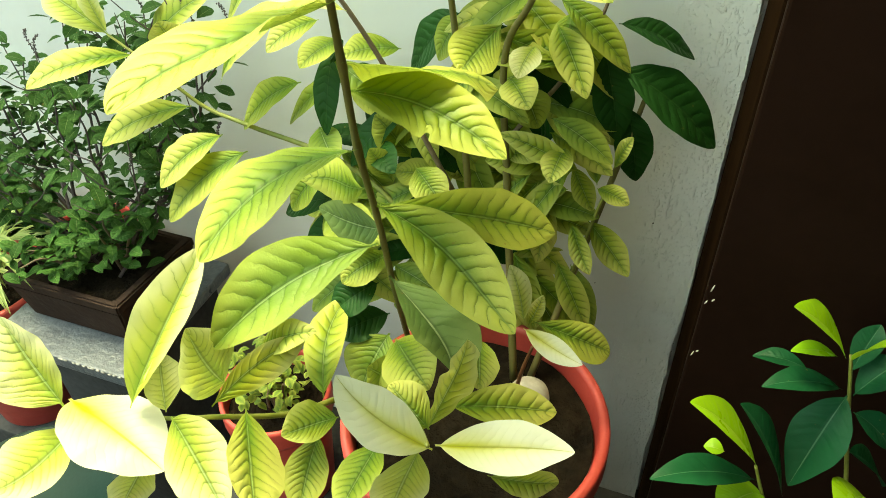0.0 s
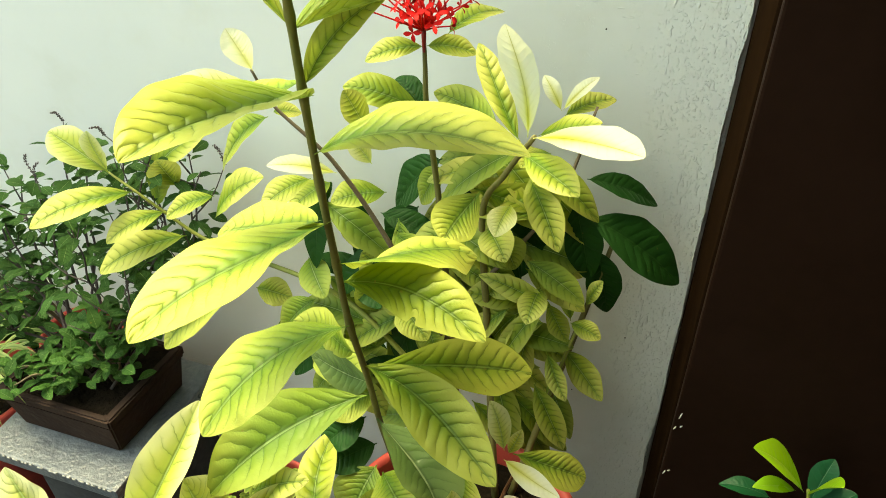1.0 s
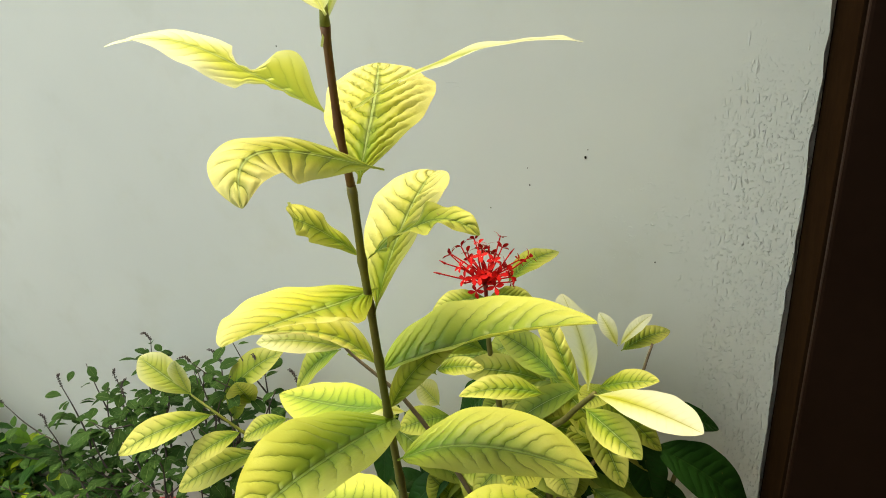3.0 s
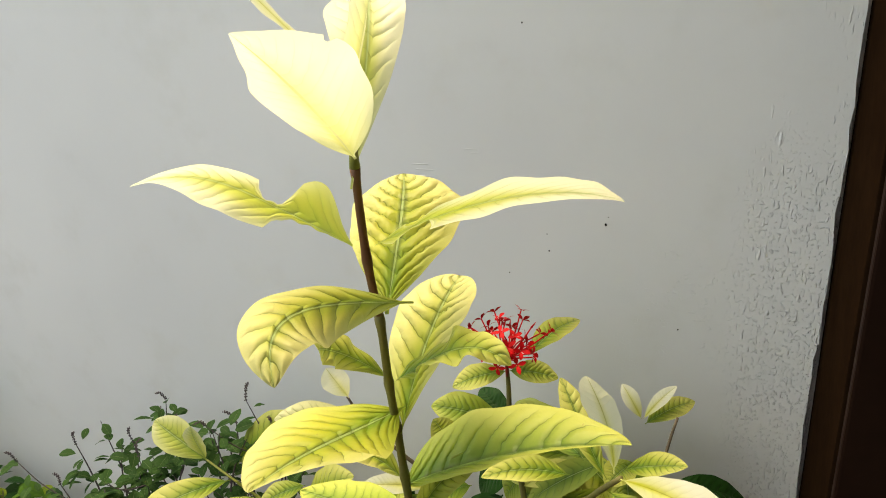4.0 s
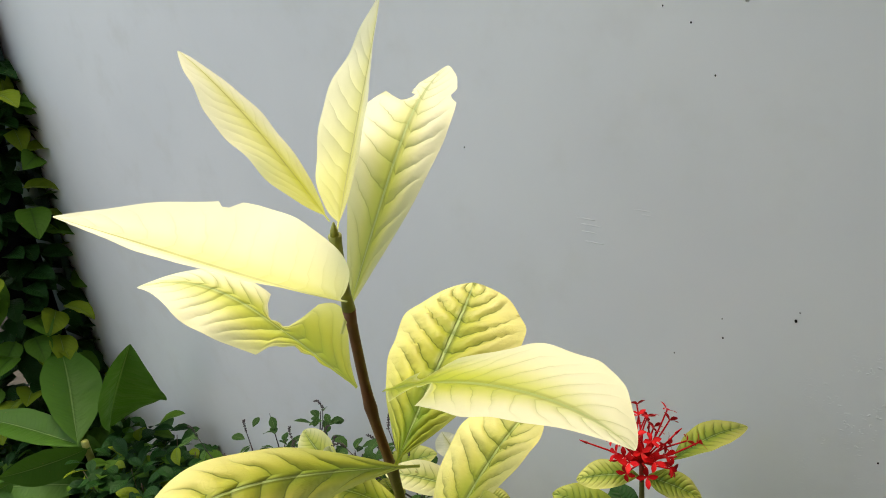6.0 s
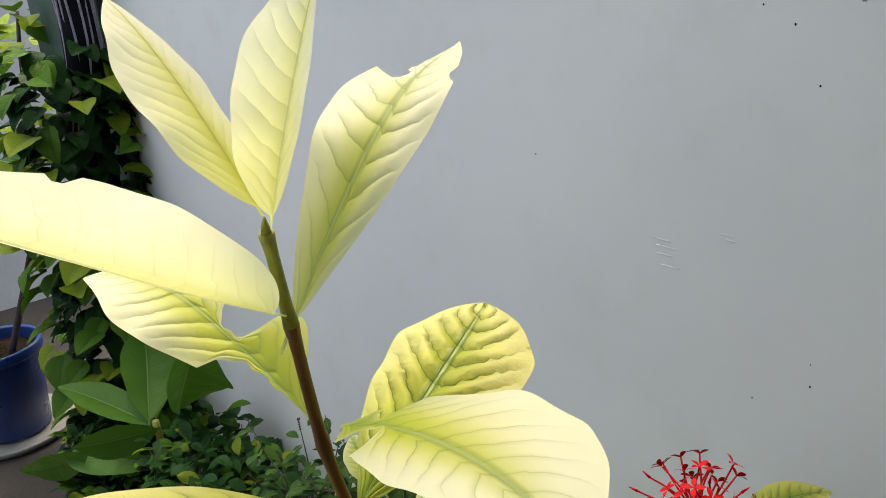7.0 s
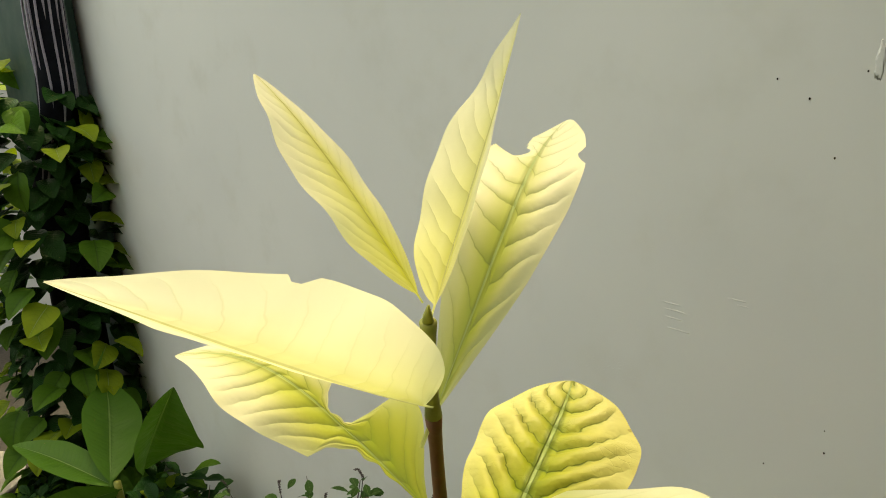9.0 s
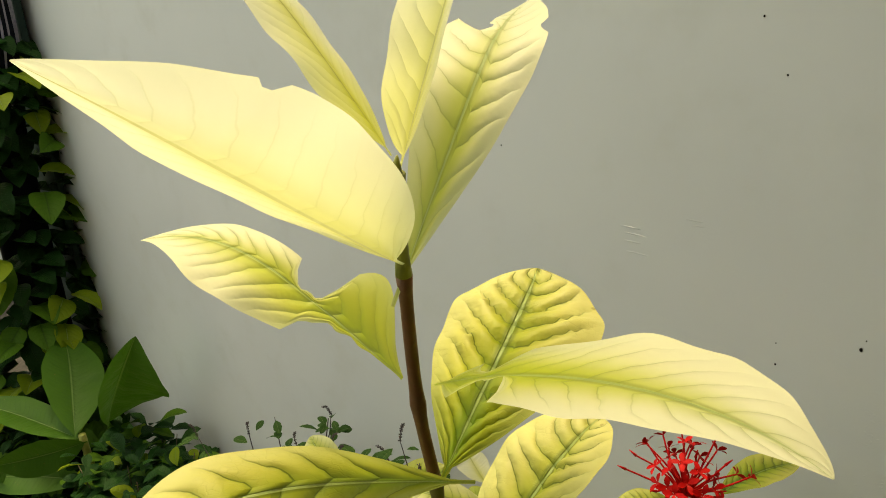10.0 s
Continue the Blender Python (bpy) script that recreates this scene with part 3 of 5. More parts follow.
# ---- the tall ixora ----
def main_plant():
    p = thing("ixora_plant", (0.10, 0.77, 0.60), "tall single-stemmed potted shrub with large yellow-green veined leaves", "plant")
    line = spline([(0.1000, 0.7700, 0.6000), (0.1300, 0.6750, 0.8300), (0.1390, 0.6400, 0.9450), (0.1420, 0.6120, 1.0450), (0.1500, 0.5900, 1.1300), (0.1580, 0.5680, 1.2200), (0.1650, 0.5520, 1.2950), (0.1680, 0.5450, 1.3450), (0.1720, 0.5370, 1.3900), (0.1740, 0.5320, 1.4250), (0.1800, 0.5220, 1.4720), (0.1830, 0.5130, 1.5120), (0.1880, 0.5060, 1.5620), (0.1945, 0.5000, 1.5950)], 8)
    radii = []
    for k in range(len(line)):
        f = k / (len(line) - 1)
        swell = 1.0 + (0.28 if k % 8 == 0 and k > 16 else 0.08 if k % 8 in (1, 7) and k > 16 else 0.0)
        radii.append((0.0036 - 0.0017 * f) * swell)
    cut = 81
    part("stem", tube(bmesh.new(), line[:cut + 1], radii[:cut + 1], 12), STEM, p, "slender brown-green stem")
    part("stem", tube(bmesh.new(), line[cut:97], radii[cut:97], 12), STEM_RED, p, "young reddish-brown stem")
    part("stem", tube(bmesh.new(), line[96:], radii[96:], 12), STEM_GREEN, p, "green stem tip")
    top = line[-1]
    part("bud", tube(bmesh.new(), [top, top + Vector((0, 0, 0.002)), top + Vector((0.0005, 0, 0.005))], [0.0016, 0.0013, 0.0003], 8), STEM_GREEN, p, "small green bud")

    leaf(p, LEAF_CREAM, (0.1914, 0.5013, 1.5992), (0.1392, 0.4877, 1.6583), 0.0298, mid=((0.1748, 0.4995, 1.6180), (0.1558, 0.4949, 1.6436)), up=(0.66, -0.66, 0.37), roll=63, twist=4, halves=(0.0413, 0.0182), folds=(4, 2), belly=0.49, point=1.24, quilt=0.015)
    leaf(p, LEAF_CREAM, (0.1941, 0.5019, 1.5961), (0.2067, 0.5235, 1.6715), 0.0239, mid=((0.2036, 0.5054, 1.6258), (0.2103, 0.5121, 1.6516)), up=(0.59, -0.79, -0.18), roll=66, twist=39, halves=(0.0341, 0.0138), folds=(-10, -13), belly=0.48, point=1.44, quilt=0.015)
    leaf(p, LEAF_CREAM, (0.1906, 0.5033, 1.5666), (0.2115, 0.4097, 1.6351), 0.0409, mid=((0.2051, 0.4640, 1.5931), (0.2114, 0.4300, 1.6205)), up=(0.98, 0.12, -0.17), roll=-21, twist=10, halves=(0.0303, 0.0514), folds=(-55, 10), belly=0.45, point=1.60, quilt=0.015, bite=(1, 0.615, 0.645, 0.13), ragged=0.09)
    leaf(p, LEAF_PALE, (0.1873, 0.5015, 1.5532), (0.1549, 0.6076, 1.6325), 0.0398, mid=((0.1880, 0.5504, 1.6319), (0.1633, 0.5766, 1.6232)), up=(0.61, -0.34, 0.71), roll=-15, twist=-81, halves=(0.0438, 0.0358), folds=(-0, 8), belly=0.54, point=1.05, quilt=0.015, bite=((-1, 0.64, 0.90, 0.95, 0.6), (1, 0.60, 0.66, 0.16)))
    leaf(p, LEAF_PALE, (0.1762, 0.5131, 1.5192), (0.0850, 0.4736, 1.5590), 0.0370, mid=((0.1316, 0.5025, 1.5440), (0.1176, 0.4972, 1.5672)), up=(0.61, -0.57, 0.55), roll=25, twist=64, halves=(0.0511, 0.0229), folds=(15, 2), belly=0.61, point=1.16, quilt=0.015, bite=((1, 0.27, 0.42, 0.92), (-1, 0.0, 0.30, 0.85)), lobe=(1, 1.6))
    leaf(p, LEAF_PALE, (0.1839, 0.5199, 1.5164), (0.3079, 0.5006, 1.5549), 0.0537, mid=((0.2332, 0.5160, 1.5465), (0.2825, 0.5104, 1.5589)), up=(-0.26, -0.84, 0.47), roll=-49, twist=-25, halves=(0.0678, 0.0397), folds=(-14, 12), belly=0.49, point=1.48, quilt=0.015, bite=((1, 0.12, 0.28, 0.95), (-1, 0.10, 0.17, 0.8)), lobe=(1, 0.2))
    leaf(p, LEAF_YELLOW, (0.1872, 0.5172, 1.4797), (0.1564, 0.6136, 1.5206), 0.0660, mid=((0.1802, 0.5513, 1.5040), (0.1683, 0.5893, 1.5138)), up=(0.52, -0.33, 0.78), roll=-14, twist=20, halves=(0.0589, 0.0731), folds=(-6, 19), belly=0.55, point=1.00, curl=0.1, quilt=0.2)
    leaf(p, LEAF_YELLOW, (0.2033, 0.5177, 1.4885), (0.2032, 0.4056, 1.5148), 0.0362, mid=((0.1898, 0.4512, 1.5230), (0.1879, 0.4213, 1.5391)), up=(0.70, 0.01, 0.71), roll=15, twist=87, halves=(0.0374, 0.0350), folds=(-12, -17), belly=0.58, point=1.20, quilt=0.09)
    leaf(p, LEAF_LIME, (0.1716, 0.5380, 1.4230), (0.1610, 0.4916, 1.4692), 0.0206, mid=((0.1563, 0.5243, 1.4494), (0.1478, 0.5041, 1.4630)), up=(0.94, -0.33, 0.01), roll=24, twist=26, halves=(0.0173, 0.0240), folds=(-1, -14), belly=0.54, point=1.00, wave=0.18)
    leaf(p, LEAF_LIME, (0.1753, 0.5314, 1.4248), (0.2468, 0.5336, 1.4514), 0.0306, mid=((0.2033, 0.5334, 1.4470), (0.2237, 0.5354, 1.4647)), up=(-0.17, -0.88, 0.44), roll=-47, twist=6, halves=(0.0298, 0.0314), folds=(-2, 22), belly=0.51, point=1.03, wave=0.2, hook=0.06)
    leaf(p, LEAF_YELLOW, (0.1749, 0.5360, 1.3867), (0.1799, 0.6326, 1.4437), 0.0597, mid=((0.1751, 0.5699, 1.4220), (0.1765, 0.6098, 1.4396)), up=(0.48, -0.39, 0.79), roll=-34, twist=23, halves=(0.0558, 0.0637), folds=(6, 30), belly=0.54, point=1.00, quilt=0.16)
    leaf(p, LEAF_YELLOW, (0.1760, 0.5427, 1.4017), (0.1476, 0.4358, 1.4241), 0.0777, mid=((0.1549, 0.5081, 1.4011), (0.1455, 0.4782, 1.4138)), up=(0.87, -0.32, 0.38), roll=56, twist=32, halves=(0.0879, 0.0674), folds=(25, -7), belly=0.54, point=1.20, quilt=0.05)
    leaf(p, LEAF_YELLOW, (0.1637, 0.5505, 1.3354), (0.1178, 0.4759, 1.3997), 0.0375, mid=((0.1442, 0.5461, 1.3674), (0.1308, 0.5193, 1.3800)), up=(0.43, -0.75, 0.51), roll=50, twist=11, halves=(0.0355, 0.0395), folds=(31, 6), belly=0.50, point=1.10)
    leaf(p, LEAF_FRESH, (0.1650, 0.5469, 1.3350), (0.3020, 0.5750, 1.3763), 0.0731, mid=((0.1913, 0.5605, 1.3447), (0.2437, 0.5828, 1.3599)), up=(-0.03, -0.92, 0.38), roll=-57, twist=-22, halves=(0.0786, 0.0676), folds=(9, 38), belly=0.47, point=1.14, quilt=0.09)
    leaf(p, LEAF_FRESH, (0.1664, 0.5523, 1.2988), (0.2176, 0.5765, 1.3531), 0.0219, mid=((0.1747, 0.5615, 1.3219), (0.1901, 0.5693, 1.3400)), up=(0.30, -0.85, 0.43), roll=2, twist=-0, halves=(0.0225, 0.0213), folds=(29, 28), belly=0.50, point=1.12)
    leaf(p, LEAF_FRESH, (0.1706, 0.5550, 1.2925), (0.1413, 0.4206, 1.3144), 0.0772, mid=((0.1603, 0.5134, 1.3025), (0.1490, 0.4596, 1.3205)), up=(0.80, -0.07, 0.60), roll=41, twist=-19, halves=(0.0824, 0.0721), folds=(33, 11), belly=0.49, point=1.04, quilt=0.09)
    leaf(p, LEAF_FRESH, (0.1660, 0.5504, 1.3033), (0.0402, 0.5951, 1.2543), 0.0455, mid=((0.1264, 0.5668, 1.2784), (0.0837, 0.5844, 1.2642)), up=(-0.16, -0.76, 0.63), roll=33, twist=-6, halves=(0.0453, 0.0456), folds=(10, -7), belly=0.52, point=1.13)
    leaf(p, LEAF_FRESH, (0.1633, 0.5578, 1.2485), (0.3057, 0.5638, 1.2674), 0.0726, mid=((0.2023, 0.5685, 1.2736), (0.2506, 0.5710, 1.2747)), up=(-0.05, -0.81, 0.58), roll=-45, twist=-7, halves=(0.0783, 0.0669), folds=(-3, 20), belly=0.49, point=1.11, quilt=0.09)
    leaf(p, LEAF_FRESH, (0.1560, 0.5665, 1.1892), (0.0370, 0.5965, 1.1313), 0.0613, mid=((0.1132, 0.5855, 1.1586), (0.0666, 0.5988, 1.1466)), up=(-0.27, -0.62, 0.73), roll=27, twist=-34, halves=(0.0582, 0.0644), folds=(10, -4), belly=0.54, point=1.11)
    leaf(p, LEAF_FRESH, (0.1608, 0.5745, 1.1845), (0.0772, 0.4424, 1.1584), 0.0875, mid=((0.1250, 0.5455, 1.1678), (0.0845, 0.4983, 1.1725)), up=(0.68, -0.38, 0.63), roll=46, twist=-41, halves=(0.1001, 0.0749), folds=(27, 1), belly=0.47, point=1.05, quilt=0.09)
    leaf(p, LEAF_FRESH, (0.1468, 0.5955, 1.1068), (0.2679, 0.6106, 1.0615), 0.0542, mid=((0.1836, 0.6346, 1.0915), (0.2191, 0.6323, 1.0768)), up=(0.31, -0.71, 0.64), roll=-13, twist=-2, halves=(0.0569, 0.0514), folds=(-0, 6), belly=0.52, point=1.07, bite=(1, 0.52, 0.58, 0.28), quilt=0.09)
    leaf(p, LEAF_FRESH, (0.1529, 0.5856, 1.1348), (0.2237, 0.7336, 1.0506), 0.0852, mid=((0.1803, 0.6503, 1.1006), (0.1927, 0.7110, 1.0820)), up=(0.34, -0.75, 0.56), roll=-61, twist=50, halves=(0.0928, 0.0776), folds=(-30, 1), belly=0.54, point=1.01)
    leaf(p, LEAF_FRESH, (0.1454, 0.6067, 1.0482), (0.0552, 0.4953, 0.9951), 0.0869, mid=((0.1017, 0.5688, 1.0522), (0.0727, 0.5364, 1.0334)), up=(0.47, -0.60, 0.65), roll=42, twist=-36, halves=(0.0956, 0.0782), folds=(20, -2), belly=0.51, point=1.06, quilt=0.09)
    leaf(p, LEAF_GREEN, (0.1351, 0.6407, 0.9195), (-0.0020, 0.5321, 0.8337), 0.0783, mid=((0.0746, 0.6054, 0.9043), (0.0366, 0.5733, 0.8812)), up=(0.27, -0.72, 0.64), roll=13, twist=-14, halves=(0.0703, 0.0864), folds=(23, 16), belly=0.54, point=1.09, quilt=0.08)
    leaf(p, LEAF_FRESH, (0.1406, 0.6303, 0.9751), (0.2850, 0.5960, 0.8913), 0.0641, mid=((0.1988, 0.6430, 0.9514), (0.2406, 0.6164, 0.9177)), up=(0.23, -0.63, 0.74), roll=2, twist=21, halves=(0.0661, 0.0622), folds=(18, 16), belly=0.52, point=1.02, quilt=0.09)
    leaf(p, LEAF_FRESH, (0.1480, 0.6298, 0.9777), (0.2817, 0.7603, 0.8785), 0.0646, mid=((0.2028, 0.6886, 0.9380), (0.2382, 0.7302, 0.9078)), up=(0.61, -0.56, 0.56), roll=-20, twist=16, halves=(0.0657, 0.0635), folds=(3, 13), belly=0.59, point=1.00)
    leaf(p, LEAF_DULL, (0.1342, 0.6580, 0.8626), (0.2272, 0.5906, 0.8221), 0.0799, mid=((0.1799, 0.6369, 0.8386), (0.2153, 0.6196, 0.8290)), up=(0.18, -0.55, 0.81), roll=-29, twist=-5, halves=(0.0893, 0.0705), folds=(10, 25), belly=0.57, point=1.00)
    leaf(p, LEAF_DULL, (0.1406, 0.6411, 0.9384), (0.0472, 0.6836, 0.9110), 0.0475, mid=((0.1149, 0.6539, 0.9235), (0.0836, 0.6679, 0.9140)), up=(-0.34, -0.31, 0.89), roll=-43, twist=-6, halves=(0.0492, 0.0458), folds=(-5, 16), belly=0.50, point=1.00)
    leaf(p, LEAF_FRESH, (0.1387, 0.6221, 0.9980), (0.0025, 0.7252, 0.9085), 0.0451, mid=((0.0909, 0.6601, 0.9582), (0.0605, 0.7147, 0.9393)), up=(-0.03, -0.53, 0.85), roll=-33, twist=26, halves=(0.0434, 0.0468), folds=(-12, 5), belly=0.52, point=1.01)
    return p


main_plant()


# ---- side shoots low on the tall plant ----
def low_shoots():
    p = thing("ixora_side_shoot", (0.121, 0.70, 0.62), "low side shoots with pale yellow leaves below the tall shrub", "plant")
    part("stem", tube(bmesh.new(), spline([(0.11, 0.72, 0.60), (0.074, 0.64, 0.665), (0.048, 0.56, 0.718), (0.004, 0.50, 0.769), (-0.042, 0.48, 0.772), (-0.128, 0.45, 0.790)]), (0.0045, 0.0018), 8), STEM_GREEN, p)
    part("stem", tube(bmesh.new(), spline([(0.12, 0.72, 0.60), (0.121, 0.68, 0.70), (0.176, 0.60, 0.736), (0.228, 0.52, 0.80)]), (0.0040, 0.0022), 8), STEM_GREEN, p)
    part("stem", tube(bmesh.new(), spline([(0.25, 0.74, 0.60), (0.262, 0.73, 0.68), (0.275, 0.72, 0.74)]), (0.0030, 0.0018), 8), STEM_RED, p)
    leaf(p, LEAF_PALE_LIME, (-0.0640, 0.4672, 0.7941), (-0.0225, 0.5780, 0.9229), 0.0622, mid=((-0.0440, 0.4887, 0.8487), (-0.0228, 0.5332, 0.8944)), up=(0.55, -0.56, 0.61), roll=-33, twist=43, halves=(0.0651, 0.0593), folds=(26, 30), belly=0.51, point=1.04)
    leaf(p, LEAF_PALE_LIME, (-0.0414, 0.4848, 0.7757), (-0.0306, 0.4966, 0.8565), 0.0394, mid=((-0.0395, 0.4896, 0.8047), (-0.0365, 0.4932, 0.8319)), up=(0.58, -0.44, 0.69), roll=17, twist=1, halves=(0.0378, 0.0410), folds=(11, 9), belly=0.53, point=1.11)
    leaf(p, LEAF_PALE_LIME, (0.0174, 0.5157, 0.8079), (-0.0180, 0.5233, 0.8667), 0.0883, mid=((0.0052, 0.5119, 0.8236), (-0.0063, 0.5163, 0.8448)), up=(0.57, -0.46, 0.68), roll=39, twist=22, halves=(0.0924, 0.0841), folds=(11, 7), belly=0.49, point=1.12)
    leaf(p, LEAF_YELLOW, (0.0223, 0.4855, 0.8119), (0.0818, 0.5695, 0.8398), 0.0395, mid=((0.0385, 0.5200, 0.8290), (0.0580, 0.5512, 0.8402)), up=(0.40, -0.54, 0.74), roll=25, twist=-7, halves=(0.0335, 0.0455), folds=(17, 14), belly=0.53, point=1.07)
    leaf(p, LEAF_CREAM, (-0.1252, 0.4536, 0.7994), (-0.0065, 0.4313, 0.7676), 0.0991, mid=((-0.0854, 0.4446, 0.8015), (-0.0434, 0.4391, 0.7899)), up=(0.53, -0.32, 0.79), roll=-31, twist=16, halves=(0.0925, 0.1057), folds=(7, 11), belly=0.51, point=1.11)
    leaf(p, LEAF_PALE_LIME, (-0.1267, 0.4464, 0.7968), (-0.2035, 0.4780, 0.8652), 0.0783, mid=((-0.1523, 0.4557, 0.8174), (-0.1787, 0.4663, 0.8369)), up=(0.72, -0.36, 0.60), roll=-35, twist=-13, halves=(0.0926, 0.0640), folds=(17, 21), belly=0.51, point=1.14)
    leaf(p, LEAF_PALE_LIME, (-0.1281, 0.4497, 0.7628), (-0.1473, 0.3576, 0.7677), 0.0672, mid=((-0.1305, 0.4124, 0.7581), (-0.1340, 0.3790, 0.7567)), up=(0.65, -0.23, 0.72), roll=24, twist=-3, halves=(0.0599, 0.0746), folds=(15, 12), belly=0.53, point=1.11)
    leaf(p, LEAF_PALE_LIME, (-0.0231, 0.4744, 0.7896), (0.0699, 0.4171, 0.7596), 0.0702, mid=((0.0071, 0.4570, 0.7893), (0.0392, 0.4366, 0.7769)), up=(0.44, -0.34, 0.83), roll=29, twist=-15, halves=(0.0729, 0.0674), folds=(11, 7), belly=0.50, point=1.11)
    leaf(p, LEAF_PALE_LIME, (-0.0333, 0.4400, 0.7642), (-0.0527, 0.4039, 0.7194), 0.0443, mid=((-0.0399, 0.4268, 0.7489), (-0.0474, 0.4145, 0.7345)), up=(0.54, -0.29, 0.79), roll=-24, twist=7, halves=(0.0422, 0.0464), folds=(8, 11), belly=0.53, point=1.11)
    leaf(p, LEAF_LIME, (0.0634, 0.4857, 0.8271), (0.1209, 0.4036, 0.8115), 0.0610, mid=((0.0844, 0.4539, 0.8183), (0.1051, 0.4233, 0.8114)), up=(0.41, -0.36, 0.84), roll=-35, twist=3, halves=(0.0663, 0.0557), folds=(9, 13), belly=0.53, point=1.08)
    leaf(p, LEAF_LIME, (0.1115, 0.5563, 0.7445), (0.0667, 0.5158, 0.7456), 0.0484, mid=((0.0963, 0.5440, 0.7462), (0.0819, 0.5287, 0.7461)), up=(0.42, -0.45, 0.79), roll=24, twist=0, halves=(0.0419, 0.0549), folds=(16, 13), belly=0.51, point=1.10)
    leaf(p, LEAF_LIME, (0.1048, 0.5476, 0.7848), (0.0666, 0.6862, 0.7893), 0.0429, mid=((0.0805, 0.5888, 0.7871), (0.0596, 0.6313, 0.7900)), up=(0.37, -0.62, 0.69), roll=-7, twist=-8, halves=(0.0450, 0.0408), folds=(8, 9), belly=0.50, point=1.12)
    leaf(p, LEAF_FRESH, (0.0884, 0.5485, 0.7158), (0.0978, 0.4762, 0.6779), 0.0476, mid=((0.0886, 0.5236, 0.7039), (0.0918, 0.4996, 0.6913)), up=(0.36, -0.38, 0.85), roll=8, twist=-0, halves=(0.0465, 0.0488), folds=(11, 10), belly=0.52, point=1.12)
    leaf(p, LEAF_FRESH, (0.1562, 0.5578, 0.7238), (0.1518, 0.4703, 0.7196), 0.0505, mid=((0.1549, 0.5292, 0.7231), (0.1516, 0.4990, 0.7219)), up=(0.32, -0.40, 0.86), roll=33, twist=3, halves=(0.0503, 0.0507), folds=(13, 9), belly=0.51, point=1.11)
    leaf(p, LEAF_CREAM, (0.2307, 0.5237, 0.7905), (0.1431, 0.5205, 0.8651), 0.0527, mid=((0.1999, 0.5173, 0.8098), (0.1695, 0.5120, 0.8318)), up=(0.39, -0.51, 0.77), roll=-3, twist=3, halves=(0.0533, 0.0522), folds=(9, 10), belly=0.51, point=1.02)
    leaf(p, LEAF_CREAM, (0.2342, 0.5232, 0.7998), (0.3566, 0.5442, 0.8193), 0.0500, mid=((0.2760, 0.5310, 0.8041), (0.3144, 0.5418, 0.8130)), up=(0.05, -0.57, 0.82), roll=-7, twist=-10, halves=(0.0491, 0.0509), folds=(10, 11), belly=0.52, point=1.14)
    leaf(p, LEAF_PALE_LIME, (0.2203, 0.5173, 0.7937), (0.2006, 0.4827, 0.7278), 0.0589, mid=((0.2125, 0.5034, 0.7716), (0.2050, 0.4916, 0.7491)), up=(0.26, -0.43, 0.87), roll=-28, twist=8, halves=(0.0545, 0.0633), folds=(7, 11), belly=0.52, point=1.11)
    leaf(p, LEAF_YELLOW, (0.2235, 0.5313, 0.8083), (0.2435, 0.5876, 0.8780), 0.0432, mid=((0.2316, 0.5561, 0.8321), (0.2432, 0.5773, 0.8559)), up=(0.21, -0.63, 0.74), roll=44, twist=5, halves=(0.0403, 0.0461), folds=(17, 12), belly=0.53, point=1.00, wave=0.12, ragged=0.12)
    leaf(p, LEAF_LIME, (0.2303, 0.5691, 0.7975), (0.3239, 0.6323, 0.7511), 0.0450, mid=((0.2620, 0.5941, 0.7848), (0.2986, 0.6146, 0.7686)), up=(0.08, -0.57, 0.82), roll=-12, twist=-2, halves=(0.0458, 0.0441), folds=(11, 12), belly=0.52, point=1.07)
    leaf(p, LEAF_LIME, (0.2744, 0.5552, 0.7240), (0.3405, 0.5908, 0.6913), 0.0414, mid=((0.3013, 0.5649, 0.7125), (0.3234, 0.5781, 0.7020)), up=(0.07, -0.53, 0.85), roll=45, twist=-15, halves=(0.0424, 0.0403), folds=(14, 9), belly=0.54, point=1.10)
    leaf(p, LEAF_FRESH, (0.2735, 0.7233, 0.7779), (0.3583, 0.7640, 0.7146), 0.0467, mid=((0.3126, 0.7365, 0.7579), (0.3423, 0.7493, 0.7363)), up=(0.04, -0.65, 0.76), roll=-18, twist=1, halves=(0.0413, 0.0521), folds=(9, 12), belly=0.55, point=1.10)
    leaf(p, LEAF_CREAM, (0.2635, 0.7200, 0.7669), (0.3366, 0.6931, 0.7622), 0.0276, mid=((0.2878, 0.7100, 0.7642), (0.3116, 0.7000, 0.7619)), up=(0.08, -0.63, 0.77), roll=9, twist=2, halves=(0.0272, 0.0279), folds=(11, 10), belly=0.52, point=1.12)
    leaf(p, LEAF_PALE_LIME, (0.2582, 0.7426, 0.7536), (0.2373, 0.7463, 0.8322), 0.0303, mid=((0.2530, 0.7463, 0.7819), (0.2470, 0.7483, 0.8087)), up=(0.20, -0.72, 0.66), roll=16, twist=2, halves=(0.0297, 0.0309), folds=(11, 9), belly=0.53, point=1.11)
    leaf(p, LEAF_YELLOW, (0.2646, 0.7395, 0.7542), (0.2798, 0.7362, 0.8091), 0.0176, mid=((0.2704, 0.7383, 0.7722), (0.2755, 0.7371, 0.7905)), up=(0.12, -0.71, 0.70), roll=2, twist=0, halves=(0.0175, 0.0176), folds=(10, 10), belly=0.52, point=1.12)
    leaf(p, LEAF_GREEN, (0.121, 0.670, 0.760), (0.104, 0.620, 0.711), 0.070, up=(0, -0.5, 0.85))
    leaf(p, LEAF_GREEN, (0.141, 0.660, 0.679), (0.116, 0.620, 0.755), 0.055, up=(0, -0.5, 0.85))
